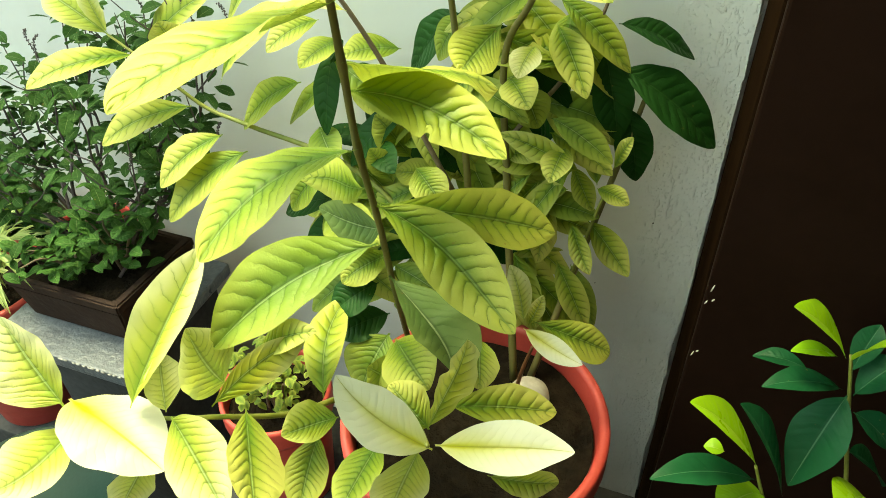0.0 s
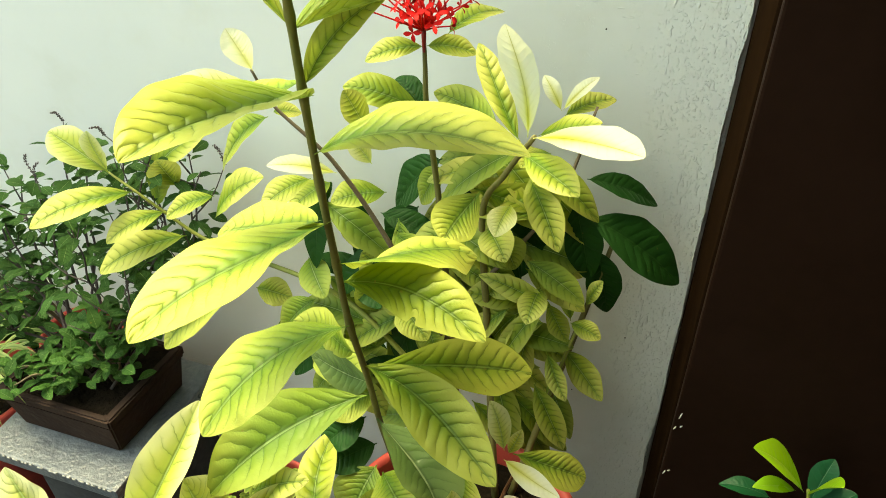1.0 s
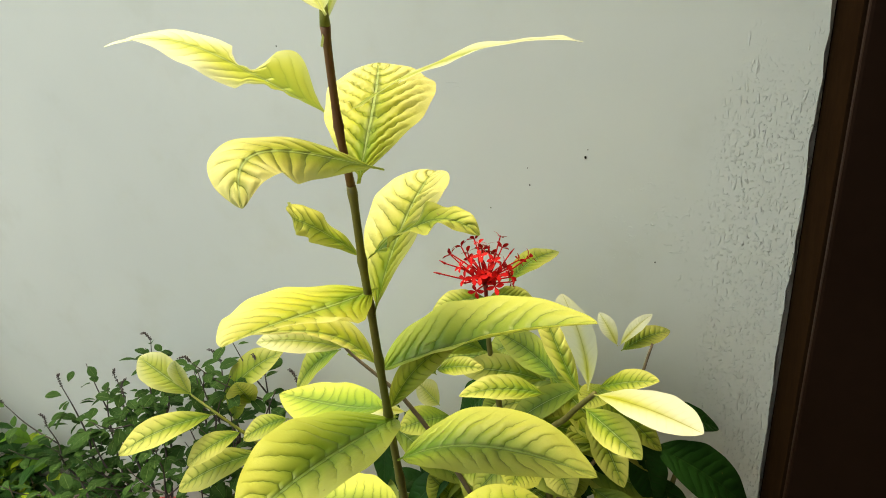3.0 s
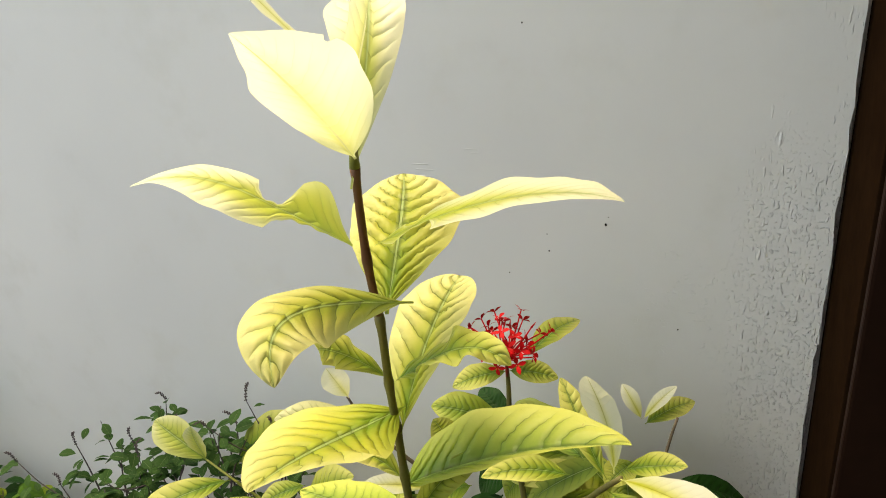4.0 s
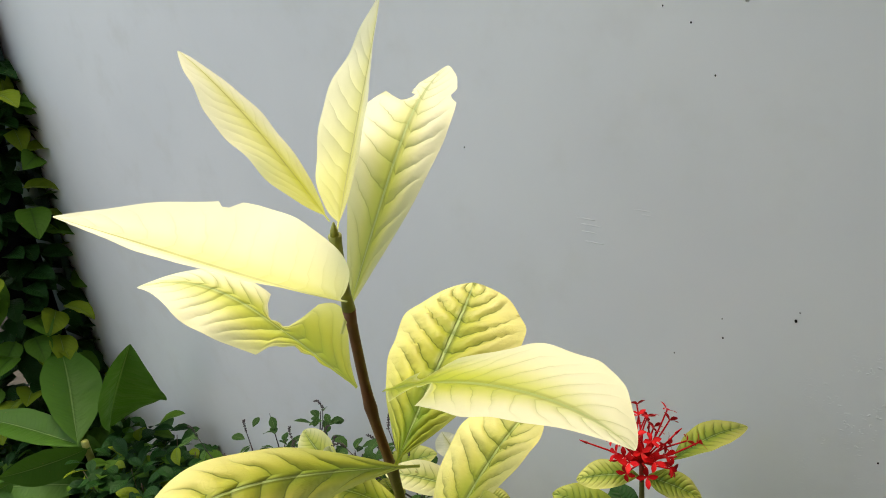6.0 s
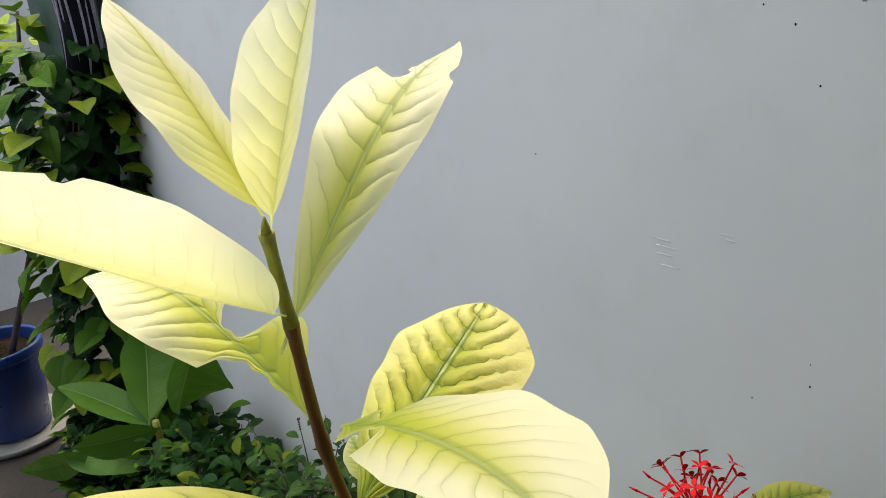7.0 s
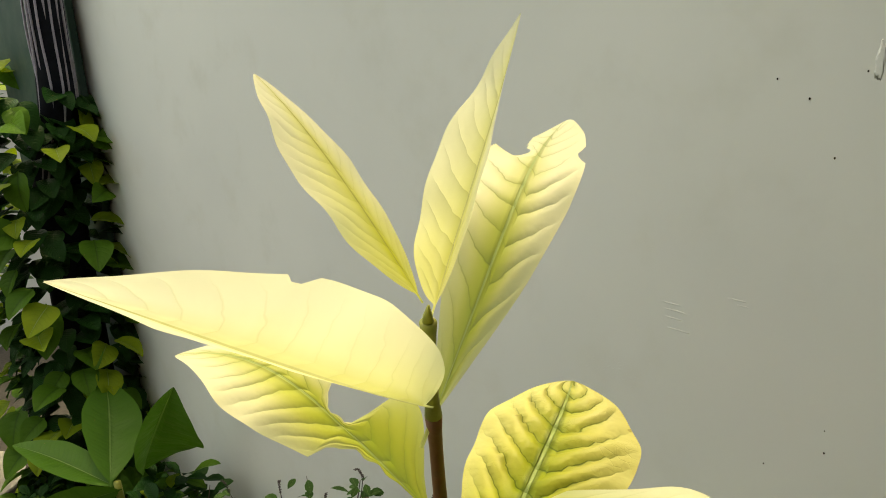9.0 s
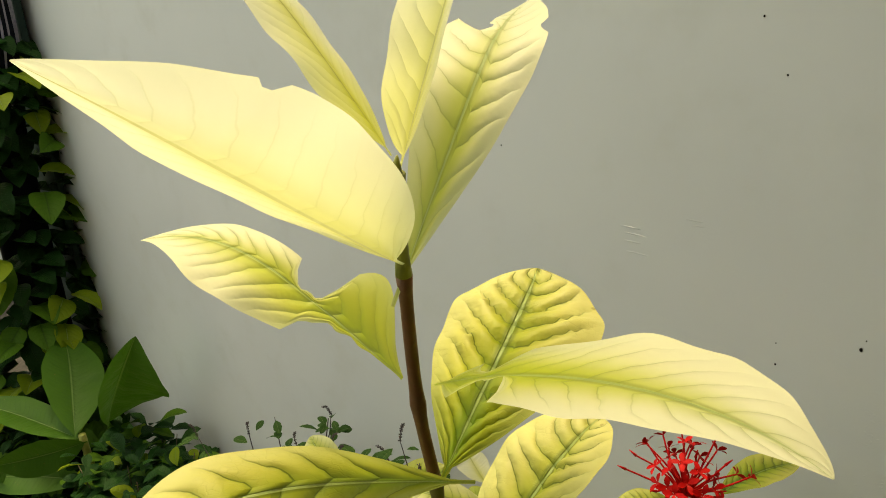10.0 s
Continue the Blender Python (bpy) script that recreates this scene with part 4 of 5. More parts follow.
    leaf(p, LEAF_LIME, (0.226, 0.680, 0.777), (0.239, 0.640, 0.743), 0.045, up=(0, -0.5, 0.85))
    leaf(p, LEAF_LIME, (0.021, 0.570, 0.801), (0.104, 0.560, 0.869), 0.034, up=(0, -0.5, 0.85))
    leaf(p, LEAF_FRESH, (0.133, 0.660, 0.765), (0.197, 0.600, 0.773), 0.066, up=(0, -0.5, 0.85))
    leaf(p, LEAF_LIME, (0.215, 0.555, 0.773), (0.166, 0.575, 0.799), 0.047, up=(0, -0.5, 0.85))
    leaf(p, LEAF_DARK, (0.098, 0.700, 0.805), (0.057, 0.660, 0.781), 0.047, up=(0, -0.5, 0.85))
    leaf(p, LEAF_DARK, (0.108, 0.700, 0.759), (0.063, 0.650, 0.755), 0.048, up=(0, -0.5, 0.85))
    leaf(p, LEAF_FRESH, (0.105, 0.720, 0.833), (0.062, 0.680, 0.812), 0.046, up=(0, -0.5, 0.85))
    return p


low_shoots()


# ---- the flowering shrub behind ----
def flower_head(plant, centre, size):
    """A ball of slim red tubes with four-petalled stars."""
    c = vec(centre)
    head = part("flower_head", tube(bmesh.new(), [c - UP * 0.036, c - UP * 0.02, c - UP * 0.008], (0.0020, 0.0032), 8), TUBE, plant, "open head of bright red star flowers")
    rnd = random.Random(5)
    for k in range(38):
        a = k * 2.39996
        tilt = math.acos(1 - 0.55 * ((k + 0.5) / 38)) * rnd.uniform(0.9, 1.1)
        way = Vector((math.sin(tilt) * math.cos(a), math.sin(tilt) * math.sin(a), math.cos(tilt)))
        far = c - UP * 0.02 + way * size * rnd.choice((0.62, 0.72, 0.86, 0.95, 1.05)) * rnd.uniform(0.95, 1.05)
        bm = bmesh.new()
        bend = Vector((rnd.uniform(-1, 1), rnd.uniform(-1, 1), 0.5)) * 0.004
        start = c - UP * 0.014 + way * 0.004
        line = spline([start, start.lerp(far, 0.5) + bend, far], 5)
        tube(bm, line, (0.0010, 0.0008), 5)
        if rnd.random() < 0.78:
            t = (far - line[-3]).normalized()
            x = t.orthogonal().normalized()
            y = t.cross(x)
            turn = rnd.uniform(0, 1.5)
            for q in range(4):
                b = turn + q * math.pi / 2
                d = x * math.cos(b) + y * math.sin(b)
                blade(bm, far, far + d * 0.0098 + t * rnd.uniform(-0.001, 0.006), 0.0050, up=t, arch=0.1, nu=5, nv=2, fold=8, wave=0, seed=k * 4 + q, point=1.3)
        else:
            tube(bm, [far, far + (far - start).normalized() * 0.008], (0.0014, 0.0004), 5)
        part("floret", bm, PETAL, head)
    return head


def back_shrub():
    p = thing("flowering_ixora", (0.22, 0.75, 0.60), "bushy ixora with yellow-green and dark leaves and one red flower head", "plant")
    def rod(points, r0, r1, material=STEM):
        part("stem", tube(bmesh.new(), spline(points), (r0, r1), 8), material, p)
    rod([(0.20, 0.76, 0.60), (0.16, 0.84, 0.80), (0.132, 0.88, 1.0), (0.124, 0.87, 1.126), (0.124, 0.869, 1.18), (0.124, 0.868, 1.214)], 0.0055, 0.0020)
    rod([(0.24, 0.78, 0.60), (0.20, 0.86, 0.85), (0.192, 0.86, 1.013), (0.227, 0.82, 1.095), (0.263, 0.78, 1.164)], 0.0055, 0.0025)
    rod([(0.20, 0.86, 0.92), (0.27, 0.90, 1.02), (0.30, 0.93, 1.13)], 0.0030, 0.0015, TWIG)
    rod([(0.26, 0.79, 0.60), (0.30, 0.88, 0.78), (0.33, 0.91, 0.92), (0.34, 0.92, 0.97)], 0.0050, 0.0025)
    rod([(0.29, 0.86, 0.74), (0.31, 0.87, 0.84), (0.32, 0.87, 0.87)], 0.0025, 0.0015, STEM_GREEN)
    rod([(0.16, 0.84, 0.80), (0.07, 0.84, 0.98), (0.027, 0.83, 1.064), (0.007, 0.82, 1.097), (-0.031, 0.81, 1.142), (-0.043, 0.80, 1.184)], 0.0035, 0.0014, TWIG)
    rod([(0.16, 0.82, 0.72), (0.0, 0.86, 0.83), (-0.165, 0.87, 0.865), (-0.228, 0.87, 0.881), (-0.269, 0.86, 0.92), (-0.299, 0.85, 0.955), (-0.338, 0.85, 0.98)], 0.0040, 0.0015, STEM_GREEN)
    leaf(p, LEAF_CREAM, (0.2540, 0.7929, 1.1554), (0.2260, 0.8032, 1.2577), 0.0418, mid=((0.2503, 0.8150, 1.1939), (0.2307, 0.8181, 1.2286)), up=(0.27, -0.90, 0.34), roll=-40, twist=3, halves=(0.0423, 0.0413), folds=(-1, 4), belly=0.53, point=1.05)
    leaf(p, LEAF_LIME, (0.2487, 0.7859, 1.1534), (0.1891, 0.8461, 1.2205), 0.0292, mid=((0.2232, 0.8050, 1.1776), (0.2058, 0.8297, 1.2050)), up=(0.30, -0.88, 0.37), roll=20, twist=-2, halves=(0.0298, 0.0287), folds=(12, 10), belly=0.52, point=1.07)
    leaf(p, LEAF_CREAM, (0.2625, 0.7780, 1.1636), (0.3658, 0.7069, 1.1994), 0.0392, mid=((0.3034, 0.7512, 1.1867), (0.3412, 0.7239, 1.1949)), up=(0.03, -0.84, 0.55), roll=-37, twist=19, halves=(0.0405, 0.0379), folds=(9, 13), belly=0.55, point=1.00)
    leaf(p, LEAF_LIME, (0.2536, 0.7760, 1.1478), (0.3164, 0.7244, 1.1428), 0.0358, mid=((0.2760, 0.7581, 1.1468), (0.2967, 0.7416, 1.1458)), up=(0.13, -0.81, 0.58), roll=-18, twist=-2, halves=(0.0359, 0.0356), folds=(10, 12), belly=0.53, point=1.13)
    leaf(p, LEAF_LIME, (0.2618, 0.8054, 1.1524), (0.3214, 0.7951, 1.1791), 0.0281, mid=((0.2812, 0.8039, 1.1631), (0.3010, 0.8006, 1.1723)), up=(0.07, -0.84, 0.54), roll=-39, twist=-3, halves=(0.0284, 0.0277), folds=(9, 14), belly=0.52, point=1.12)
    leaf(p, LEAF_FRESH, (0.2190, 0.8191, 1.1417), (0.1244, 0.8913, 1.1407), 0.0388, mid=((0.1911, 0.8483, 1.1435), (0.1613, 0.8745, 1.1456)), up=(0.30, -0.81, 0.50), roll=-11, twist=2, halves=(0.0374, 0.0401), folds=(8, 9), belly=0.52, point=1.12)
    leaf(p, LEAF_LIME, (0.2072, 0.8048, 1.1320), (0.1269, 0.7621, 1.1444), 0.0334, mid=((0.1795, 0.7952, 1.1422), (0.1532, 0.7822, 1.1479)), up=(0.32, -0.74, 0.59), roll=36, twist=9, halves=(0.0324, 0.0345), folds=(15, 11), belly=0.51, point=1.13)
    leaf(p, LEAF_FRESH, (0.1806, 0.8625, 1.0440), (0.2910, 0.9234, 0.9849), 0.0532, mid=((0.2211, 0.8868, 1.0185), (0.2646, 0.9078, 0.9992)), up=(0.14, -0.85, 0.51), roll=-12, twist=6, halves=(0.0524, 0.0539), folds=(9, 10), belly=0.53, point=1.06)
    leaf(p, LEAF_FRESH, (0.2070, 0.7996, 1.0826), (0.1892, 0.7344, 1.0609), 0.0498, mid=((0.1960, 0.7737, 1.0716), (0.1876, 0.7508, 1.0643)), up=(0.25, -0.79, 0.56), roll=-4, twist=1, halves=(0.0470, 0.0526), folds=(3, 4), belly=0.55, point=1.08)
    leaf(p, LEAF_LIME, (0.2863, 0.8528, 0.8964), (0.1919, 0.8467, 0.9328), 0.0301, mid=((0.2580, 0.8482, 0.9127), (0.2270, 0.8485, 0.9273)), up=(0.26, -0.76, 0.60), roll=-13, twist=2, halves=(0.0293, 0.0308), folds=(11, 13), belly=0.51, point=1.12)
    leaf(p, LEAF_LIME, (0.3056, 0.8631, 0.8756), (0.2829, 0.9208, 0.9047), 0.0293, mid=((0.2985, 0.8836, 0.8870), (0.2905, 0.9029, 0.8968)), up=(0.14, -0.84, 0.52), roll=-9, twist=1, halves=(0.0289, 0.0297), folds=(10, 11), belly=0.53, point=1.11)
    leaf(p, LEAF_LIME, (0.2758, 0.8630, 0.8959), (0.3037, 0.8682, 0.8341), 0.0275, mid=((0.2844, 0.8654, 0.8757), (0.2936, 0.8669, 0.8548)), up=(0.12, -0.78, 0.61), roll=-2, twist=2, halves=(0.0272, 0.0277), folds=(9, 9), belly=0.52, point=1.12)
    leaf(p, LEAF_LIME, (0.2991, 0.8770, 0.8115), (0.3584, 0.8583, 0.7529), 0.0373, mid=((0.3192, 0.8738, 0.7931), (0.3380, 0.8669, 0.7730)), up=(0.06, -0.73, 0.69), roll=-6, twist=2, halves=(0.0377, 0.0369), folds=(9, 9), belly=0.51, point=1.12)
    leaf(p, LEAF_LIME, (0.2816, 0.8589, 0.8182), (0.3151, 0.8302, 0.7678), 0.0257, mid=((0.2919, 0.8480, 0.8008), (0.3025, 0.8379, 0.7834)), up=(0.10, -0.73, 0.67), roll=8, twist=0, halves=(0.0252, 0.0261), folds=(11, 10), belly=0.52, point=1.11)
    leaf(p, LEAF_LIME, (0.2728, 0.8629, 0.8627), (0.2354, 0.8650, 0.8470), 0.0231, mid=((0.2604, 0.8639, 0.8578), (0.2479, 0.8646, 0.8525)), up=(0.16, -0.75, 0.64), roll=3, twist=-0, halves=(0.0230, 0.0232), folds=(10, 9), belly=0.52, point=1.12)
    leaf(p, LEAF_LIME, (0.123, 0.870, 1.201), (0.069, 0.840, 1.190), 0.031, up=(0, -0.5, 0.85))
    leaf(p, LEAF_LIME, (0.126, 0.870, 1.202), (0.178, 0.880, 1.195), 0.028, up=(0, -0.5, 0.85))
    leaf(p, LEAF_LIME, (0.139, 0.900, 1.205), (0.174, 1.000, 1.200), 0.033, up=(0, -0.5, 0.85))
    leaf(p, LEAF_FRESH, (0.119, 0.870, 1.127), (0.040, 0.840, 1.159), 0.043, up=(0, -0.5, 0.85))
    leaf(p, LEAF_DARK, (0.122, 0.870, 1.125), (0.078, 0.900, 1.149), 0.033, up=(0, -0.5, 0.85))
    leaf(p, LEAF_LIME, (0.265, 0.930, 1.114), (0.314, 0.985, 1.116), 0.028, up=(0, -0.5, 0.85))
    leaf(p, LEAF_CREAM, (0.263, 0.930, 1.121), (0.295, 0.960, 1.151), 0.016, up=(0, -0.5, 0.85))
    leaf(p, LEAF_CREAM, (0.261, 0.930, 1.120), (0.235, 0.950, 1.150), 0.019, up=(0, -0.5, 0.85))
    leaf(p, LEAF_LIME, (0.071, 0.830, 1.112), (0.061, 0.800, 1.175), 0.031, up=(0, -0.5, 0.85))
    leaf(p, LEAF_LIME, (0.071, 0.830, 1.119), (0.134, 0.820, 1.140), 0.024, up=(0, -0.5, 0.85))
    leaf(p, LEAF_PALE_LIME, (0.086, 0.800, 1.094), (0.071, 0.780, 1.138), 0.028, up=(0, -0.5, 0.85))
    leaf(p, LEAF_PALE_LIME, (0.230, 0.840, 1.045), (0.223, 0.800, 1.028), 0.033, up=(0, -0.5, 0.85))
    leaf(p, LEAF_DARK, (0.299, 0.920, 1.044), (0.381, 0.970, 0.992), 0.034, up=(0, -0.5, 0.85))
    leaf(p, LEAF_DARK, (0.308, 0.910, 0.999), (0.424, 0.950, 0.897), 0.067, up=(0, -0.5, 0.85))
    leaf(p, LEAF_DARK, (0.290, 0.910, 1.016), (0.318, 0.900, 0.915), 0.047, up=(0, -0.5, 0.85))
    leaf(p, LEAF_DARK, (0.323, 0.910, 0.954), (0.344, 0.920, 0.852), 0.046, up=(0, -0.5, 0.85))
    leaf(p, LEAF_DARK, (0.267, 0.920, 1.013), (0.299, 0.960, 0.889), 0.050, up=(0, -0.5, 0.85))
    leaf(p, LEAF_DARK, (0.254, 0.930, 0.977), (0.209, 0.950, 0.854), 0.060, up=(0, -0.5, 0.85))
    leaf(p, LEAF_DARK, (0.127, 0.950, 1.008), (0.186, 0.970, 0.913), 0.069, up=(0, -0.5, 0.85))
    leaf(p, LEAF_DARK, (0.112, 0.950, 1.023), (0.039, 0.960, 0.927), 0.061, up=(0, -0.5, 0.85))
    leaf(p, LEAF_DARK, (0.085, 0.930, 0.958), (0.044, 0.920, 0.877), 0.062, up=(0, -0.5, 0.85))
    leaf(p, LEAF_DARK, (0.099, 0.930, 0.883), (0.046, 0.900, 0.787), 0.073, up=(0, -0.5, 0.85))
    leaf(p, LEAF_DARK, (0.157, 0.930, 0.897), (0.225, 0.920, 0.842), 0.070, up=(0, -0.5, 0.85))
    leaf(p, LEAF_DARK, (0.101, 0.920, 0.807), (0.059, 0.880, 0.717), 0.075, up=(0, -0.5, 0.85))
    leaf(p, LEAF_DARK, (0.135, 0.920, 0.772), (0.202, 0.900, 0.696), 0.075, up=(0, -0.5, 0.85))
    leaf(p, LEAF_FRESH, (0.067, 0.880, 0.854), (0.031, 0.860, 0.921), 0.052, up=(0, -0.5, 0.85))
    leaf(p, LEAF_LIME, (0.320, 0.880, 0.890), (0.337, 0.870, 0.941), 0.019, up=(0, -0.5, 0.85))
    leaf(p, LEAF_LIME, (0.305, 0.870, 0.866), (0.345, 0.860, 0.859), 0.026, up=(0, -0.5, 0.85))
    leaf(p, LEAF_LIME, (0.251, 0.880, 0.824), (0.244, 0.860, 0.743), 0.038, up=(0, -0.5, 0.85))
    leaf(p, LEAF_LIME, (0.009, 0.800, 1.062), (-0.035, 0.760, 1.038), 0.037, up=(0, -0.5, 0.85))
    leaf(p, LEAF_LIME, (-0.187, 0.860, 0.928), (-0.082, 0.840, 1.024), 0.053, up=(0, -0.5, 0.85))
    leaf(p, LEAF_LIME, (-0.179, 0.860, 0.966), (-0.242, 0.830, 0.937), 0.035, up=(0, -0.5, 0.85))
    leaf(p, LEAF_PALE_LIME, (-0.025, 0.800, 1.152), (-0.100, 0.740, 1.185), 0.036, up=(0, -0.5, 0.85))
    leaf(p, LEAF_CREAM, (0.043, 0.800, 1.075), (-0.018, 0.760, 1.096), 0.024, up=(0, -0.5, 0.85))
    leaf(p, LEAF_CREAM, (-0.041, 0.800, 1.183), (-0.050, 0.780, 1.234), 0.030, up=(0, -0.5, 0.85))
    leaf(p, LEAF_LIME, (-0.039, 0.820, 1.127), (-0.015, 0.840, 1.120), 0.022, up=(0, -0.5, 0.85))
    leaf(p, LEAF_FRESH, (-0.087, 0.880, 1.086), (-0.189, 0.900, 0.978), 0.051, up=(0, -0.5, 0.85))
    leaf(p, LEAF_FRESH, (-0.078, 0.880, 0.938), (-0.183, 0.880, 0.852), 0.055, up=(0, -0.5, 0.85))
    leaf(p, LEAF_FRESH, (-0.036, 0.840, 0.840), (-0.087, 0.820, 0.778), 0.051, up=(0, -0.5, 0.85))
    leaf(p, LEAF_FRESH, (-0.121, 0.800, 0.876), (-0.224, 0.740, 0.783), 0.059, up=(0, -0.5, 0.85))
    leaf(p, LEAF_LIME, (-0.153, 0.800, 0.894), (-0.231, 0.750, 0.830), 0.054, up=(0, -0.5, 0.85))
    leaf(p, LEAF_LIME, (-0.129, 0.840, 0.836), (-0.087, 0.860, 0.811), 0.044, up=(0, -0.5, 0.85))
    leaf(p, LEAF_FRESH, (-0.019, 0.800, 0.797), (0.104, 0.700, 0.862), 0.055, up=(0, -0.5, 0.85))
    leaf(p, LEAF_FRESH, (0.090, 0.840, 0.869), (0.141, 0.800, 0.851), 0.047, up=(0, -0.5, 0.85))
    leaf(p, LEAF_FRESH, (0.057, 0.840, 0.843), (0.040, 0.820, 0.899), 0.032, up=(0, -0.5, 0.85))
    leaf(p, LEAF_PALE_LIME, (-0.338, 0.850, 0.980), (-0.432, 0.860, 1.023), 0.051, up=(0, -0.5, 0.85))
    leaf(p, LEAF_PALE_LIME, (-0.338, 0.850, 0.982), (-0.340, 0.840, 1.048), 0.035, up=(0, -0.5, 0.85))
    leaf(p, LEAF_LIME, (-0.293, 0.840, 0.963), (-0.379, 0.737, 0.953), 0.049, up=(0, -0.5, 0.85))
    leaf(p, LEAF_LIME, (-0.260, 0.850, 0.931), (-0.307, 0.780, 0.915), 0.041, up=(0, -0.5, 0.85))
    leaf(p, LEAF_LIME, (-0.244, 0.860, 0.887), (-0.352, 0.790, 0.846), 0.054, up=(0, -0.5, 0.85))
    leaf(p, LEAF_LIME, (-0.333, 0.900, 0.931), (-0.238, 0.950, 1.009), 0.059, up=(0, -0.5, 0.85))
    leaf(p, LEAF_LIME, (-0.320, 0.900, 0.896), (-0.293, 0.920, 0.967), 0.055, up=(0, -0.5, 0.85))
    leaf(p, LEAF_LIME, (-0.272, 0.900, 0.940), (-0.279, 0.880, 0.993), 0.047, up=(0, -0.5, 0.85))
    rnd = random.Random(77)
    for k in range(170):
        c = Vector((rnd.uniform(-0.06, 0.27), rnd.uniform(0.86, 0.97), rnd.uniform(0.60, 1.10)))
        if c.z > 1.0 and c.x < 0.1:
            continue
        a = rnd.uniform(0, 6.283)
        tip = c + Vector((math.cos(a) * 0.105, min(0.0, math.sin(a)) * 0.06, rnd.uniform(-0.10, 0.02)))
        tip.x = min(tip.x, 0.32)
        # dark kinds paint the shade behind the shrub, lighter kinds brighten its right
        kinds = (LEAF_DARK, LEAF_DARK, LEAF_DARK, LEAF_GREEN, LEAF_FRESH) if c.z > 0.9 and c.x < 0.17 else (LEAF_GREEN, LEAF_FRESH, LEAF_LIME, LEAF_LIME) if c.x > 0.12 else (LEAF_DARK, LEAF_GREEN, LEAF_GREEN, LEAF_FRESH)
        leaf(p, rnd.choice(kinds), c, tip, rnd.uniform(0.034, 0.046), up=(0, -0.5, 0.85), nu=24, nv=8, quilt=0.0)
    flower_head(p, (0.124, 0.868, 1.232), 0.055)
    return p


back_shrub()


# ---- rubber fig beside the dark casing ----
def fig():
    p = thing("rubber_fig", (0.66, 0.70, 0.40), "young rubber fig with glossy dark leaves and lime new growth", "plant")
    part("stem", tube(bmesh.new(), spline([(0.66, 0.70, 0.39), (0.655, 0.75, 0.55), (0.62, 0.76, 0.69), (0.59, 0.76, 0.80)]), (0.0032, 0.0018), 8), STEM_GREEN, p)
    part("stem", tube(bmesh.new(), spline([(0.65, 0.69, 0.39), (0.58, 0.68, 0.56), (0.548, 0.68, 0.64), (0.529, 0.68, 0.69)]), (0.0028, 0.0016), 8), STEM_GREEN, p)
    leaf(p, LEAF_FICUS_NEW, (0.587, 0.76, 0.794), (0.522, 0.75, 0.856), 0.049, point=1.3, fold=14, wave=0.0)
    leaf(p, LEAF_FICUS_NEW, (0.579, 0.76, 0.794), (0.532, 0.74, 0.806), 0.022, point=1.3, fold=14, wave=0.0)
    leaf(p, LEAF_FICUS, (0.597, 0.76, 0.749), (0.515, 0.72, 0.767), 0.034, point=1.3, fold=14, wave=0.0)
    leaf(p, LEAF_FICUS, (0.565, 0.78, 0.746), (0.508, 0.78, 0.747), 0.026, point=1.3, fold=14, wave=0.0)
    leaf(p, LEAF_FICUS, (0.604, 0.76, 0.742), (0.572, 0.7, 0.645), 0.059, point=1.3, fold=14, wave=0.0)
    leaf(p, LEAF_FICUS, (0.572, 0.7, 0.622), (0.498, 0.7, 0.756), 0.050, point=1.3, fold=14, wave=0.0)
    leaf(p, LEAF_FICUS_NEW, (0.531, 0.68, 0.688), (0.447, 0.66, 0.786), 0.052, point=1.3, fold=14, wave=0.0)
    leaf(p, LEAF_FICUS, (0.534, 0.68, 0.666), (0.427, 0.62, 0.701), 0.040, point=1.3, fold=14, wave=0.0)
    leaf(p, LEAF_FICUS_NEW, (0.5, 0.7, 0.673), (0.478, 0.7, 0.673), 0.022, point=1.3, fold=14, wave=0.0)
    leaf(p, LEAF_FICUS_NEW, (0.541, 0.68, 0.647), (0.502, 0.64, 0.65), 0.052, point=1.3, fold=14, wave=0.0)
    leaf(p, LEAF_FICUS_NEW, (0.547, 0.68, 0.645), (0.524, 0.66, 0.647), 0.042, point=1.3, fold=14, wave=0.0)
    leaf(p, LEAF_FICUS_NEW, (0.592, 0.76, 0.791), (0.612, 0.74, 0.841), 0.036, point=1.3, fold=14, wave=0.0)
    leaf(p, LEAF_FICUS, (0.6, 0.77, 0.766), (0.616, 0.8, 0.813), 0.029, point=1.3, fold=14, wave=0.0)
    leaf(p, LEAF_FICUS, (0.609, 0.76, 0.744), (0.643, 0.78, 0.789), 0.041, point=1.3, fold=14, wave=0.0)
    leaf(p, LEAF_FICUS, (0.617, 0.76, 0.719), (0.661, 0.74, 0.696), 0.042, point=1.3, fold=14, wave=0.0)
    leaf(p, LEAF_FICUS, (0.626, 0.77, 0.68), (0.587, 0.8, 0.645), 0.031, point=1.3, fold=14, wave=0.0)
    leaf(p, LEAF_FICUS_NEW, (0.652, 0.72, 0.635), (0.609, 0.66, 0.68), 0.052, point=1.3, fold=14, wave=0.0)
    leaf(p, LEAF_FICUS, (0.639, 0.78, 0.63), (0.699, 0.8, 0.56), 0.046, point=1.3, fold=14, wave=0.0)
    return p


fig()
round_pot("plant_pot", (0.66, 0.69, 0.0), 0.13, 0.42, PLINTH, "tall dark grey plant pot standing beside the casing", soil_drop=0.03)


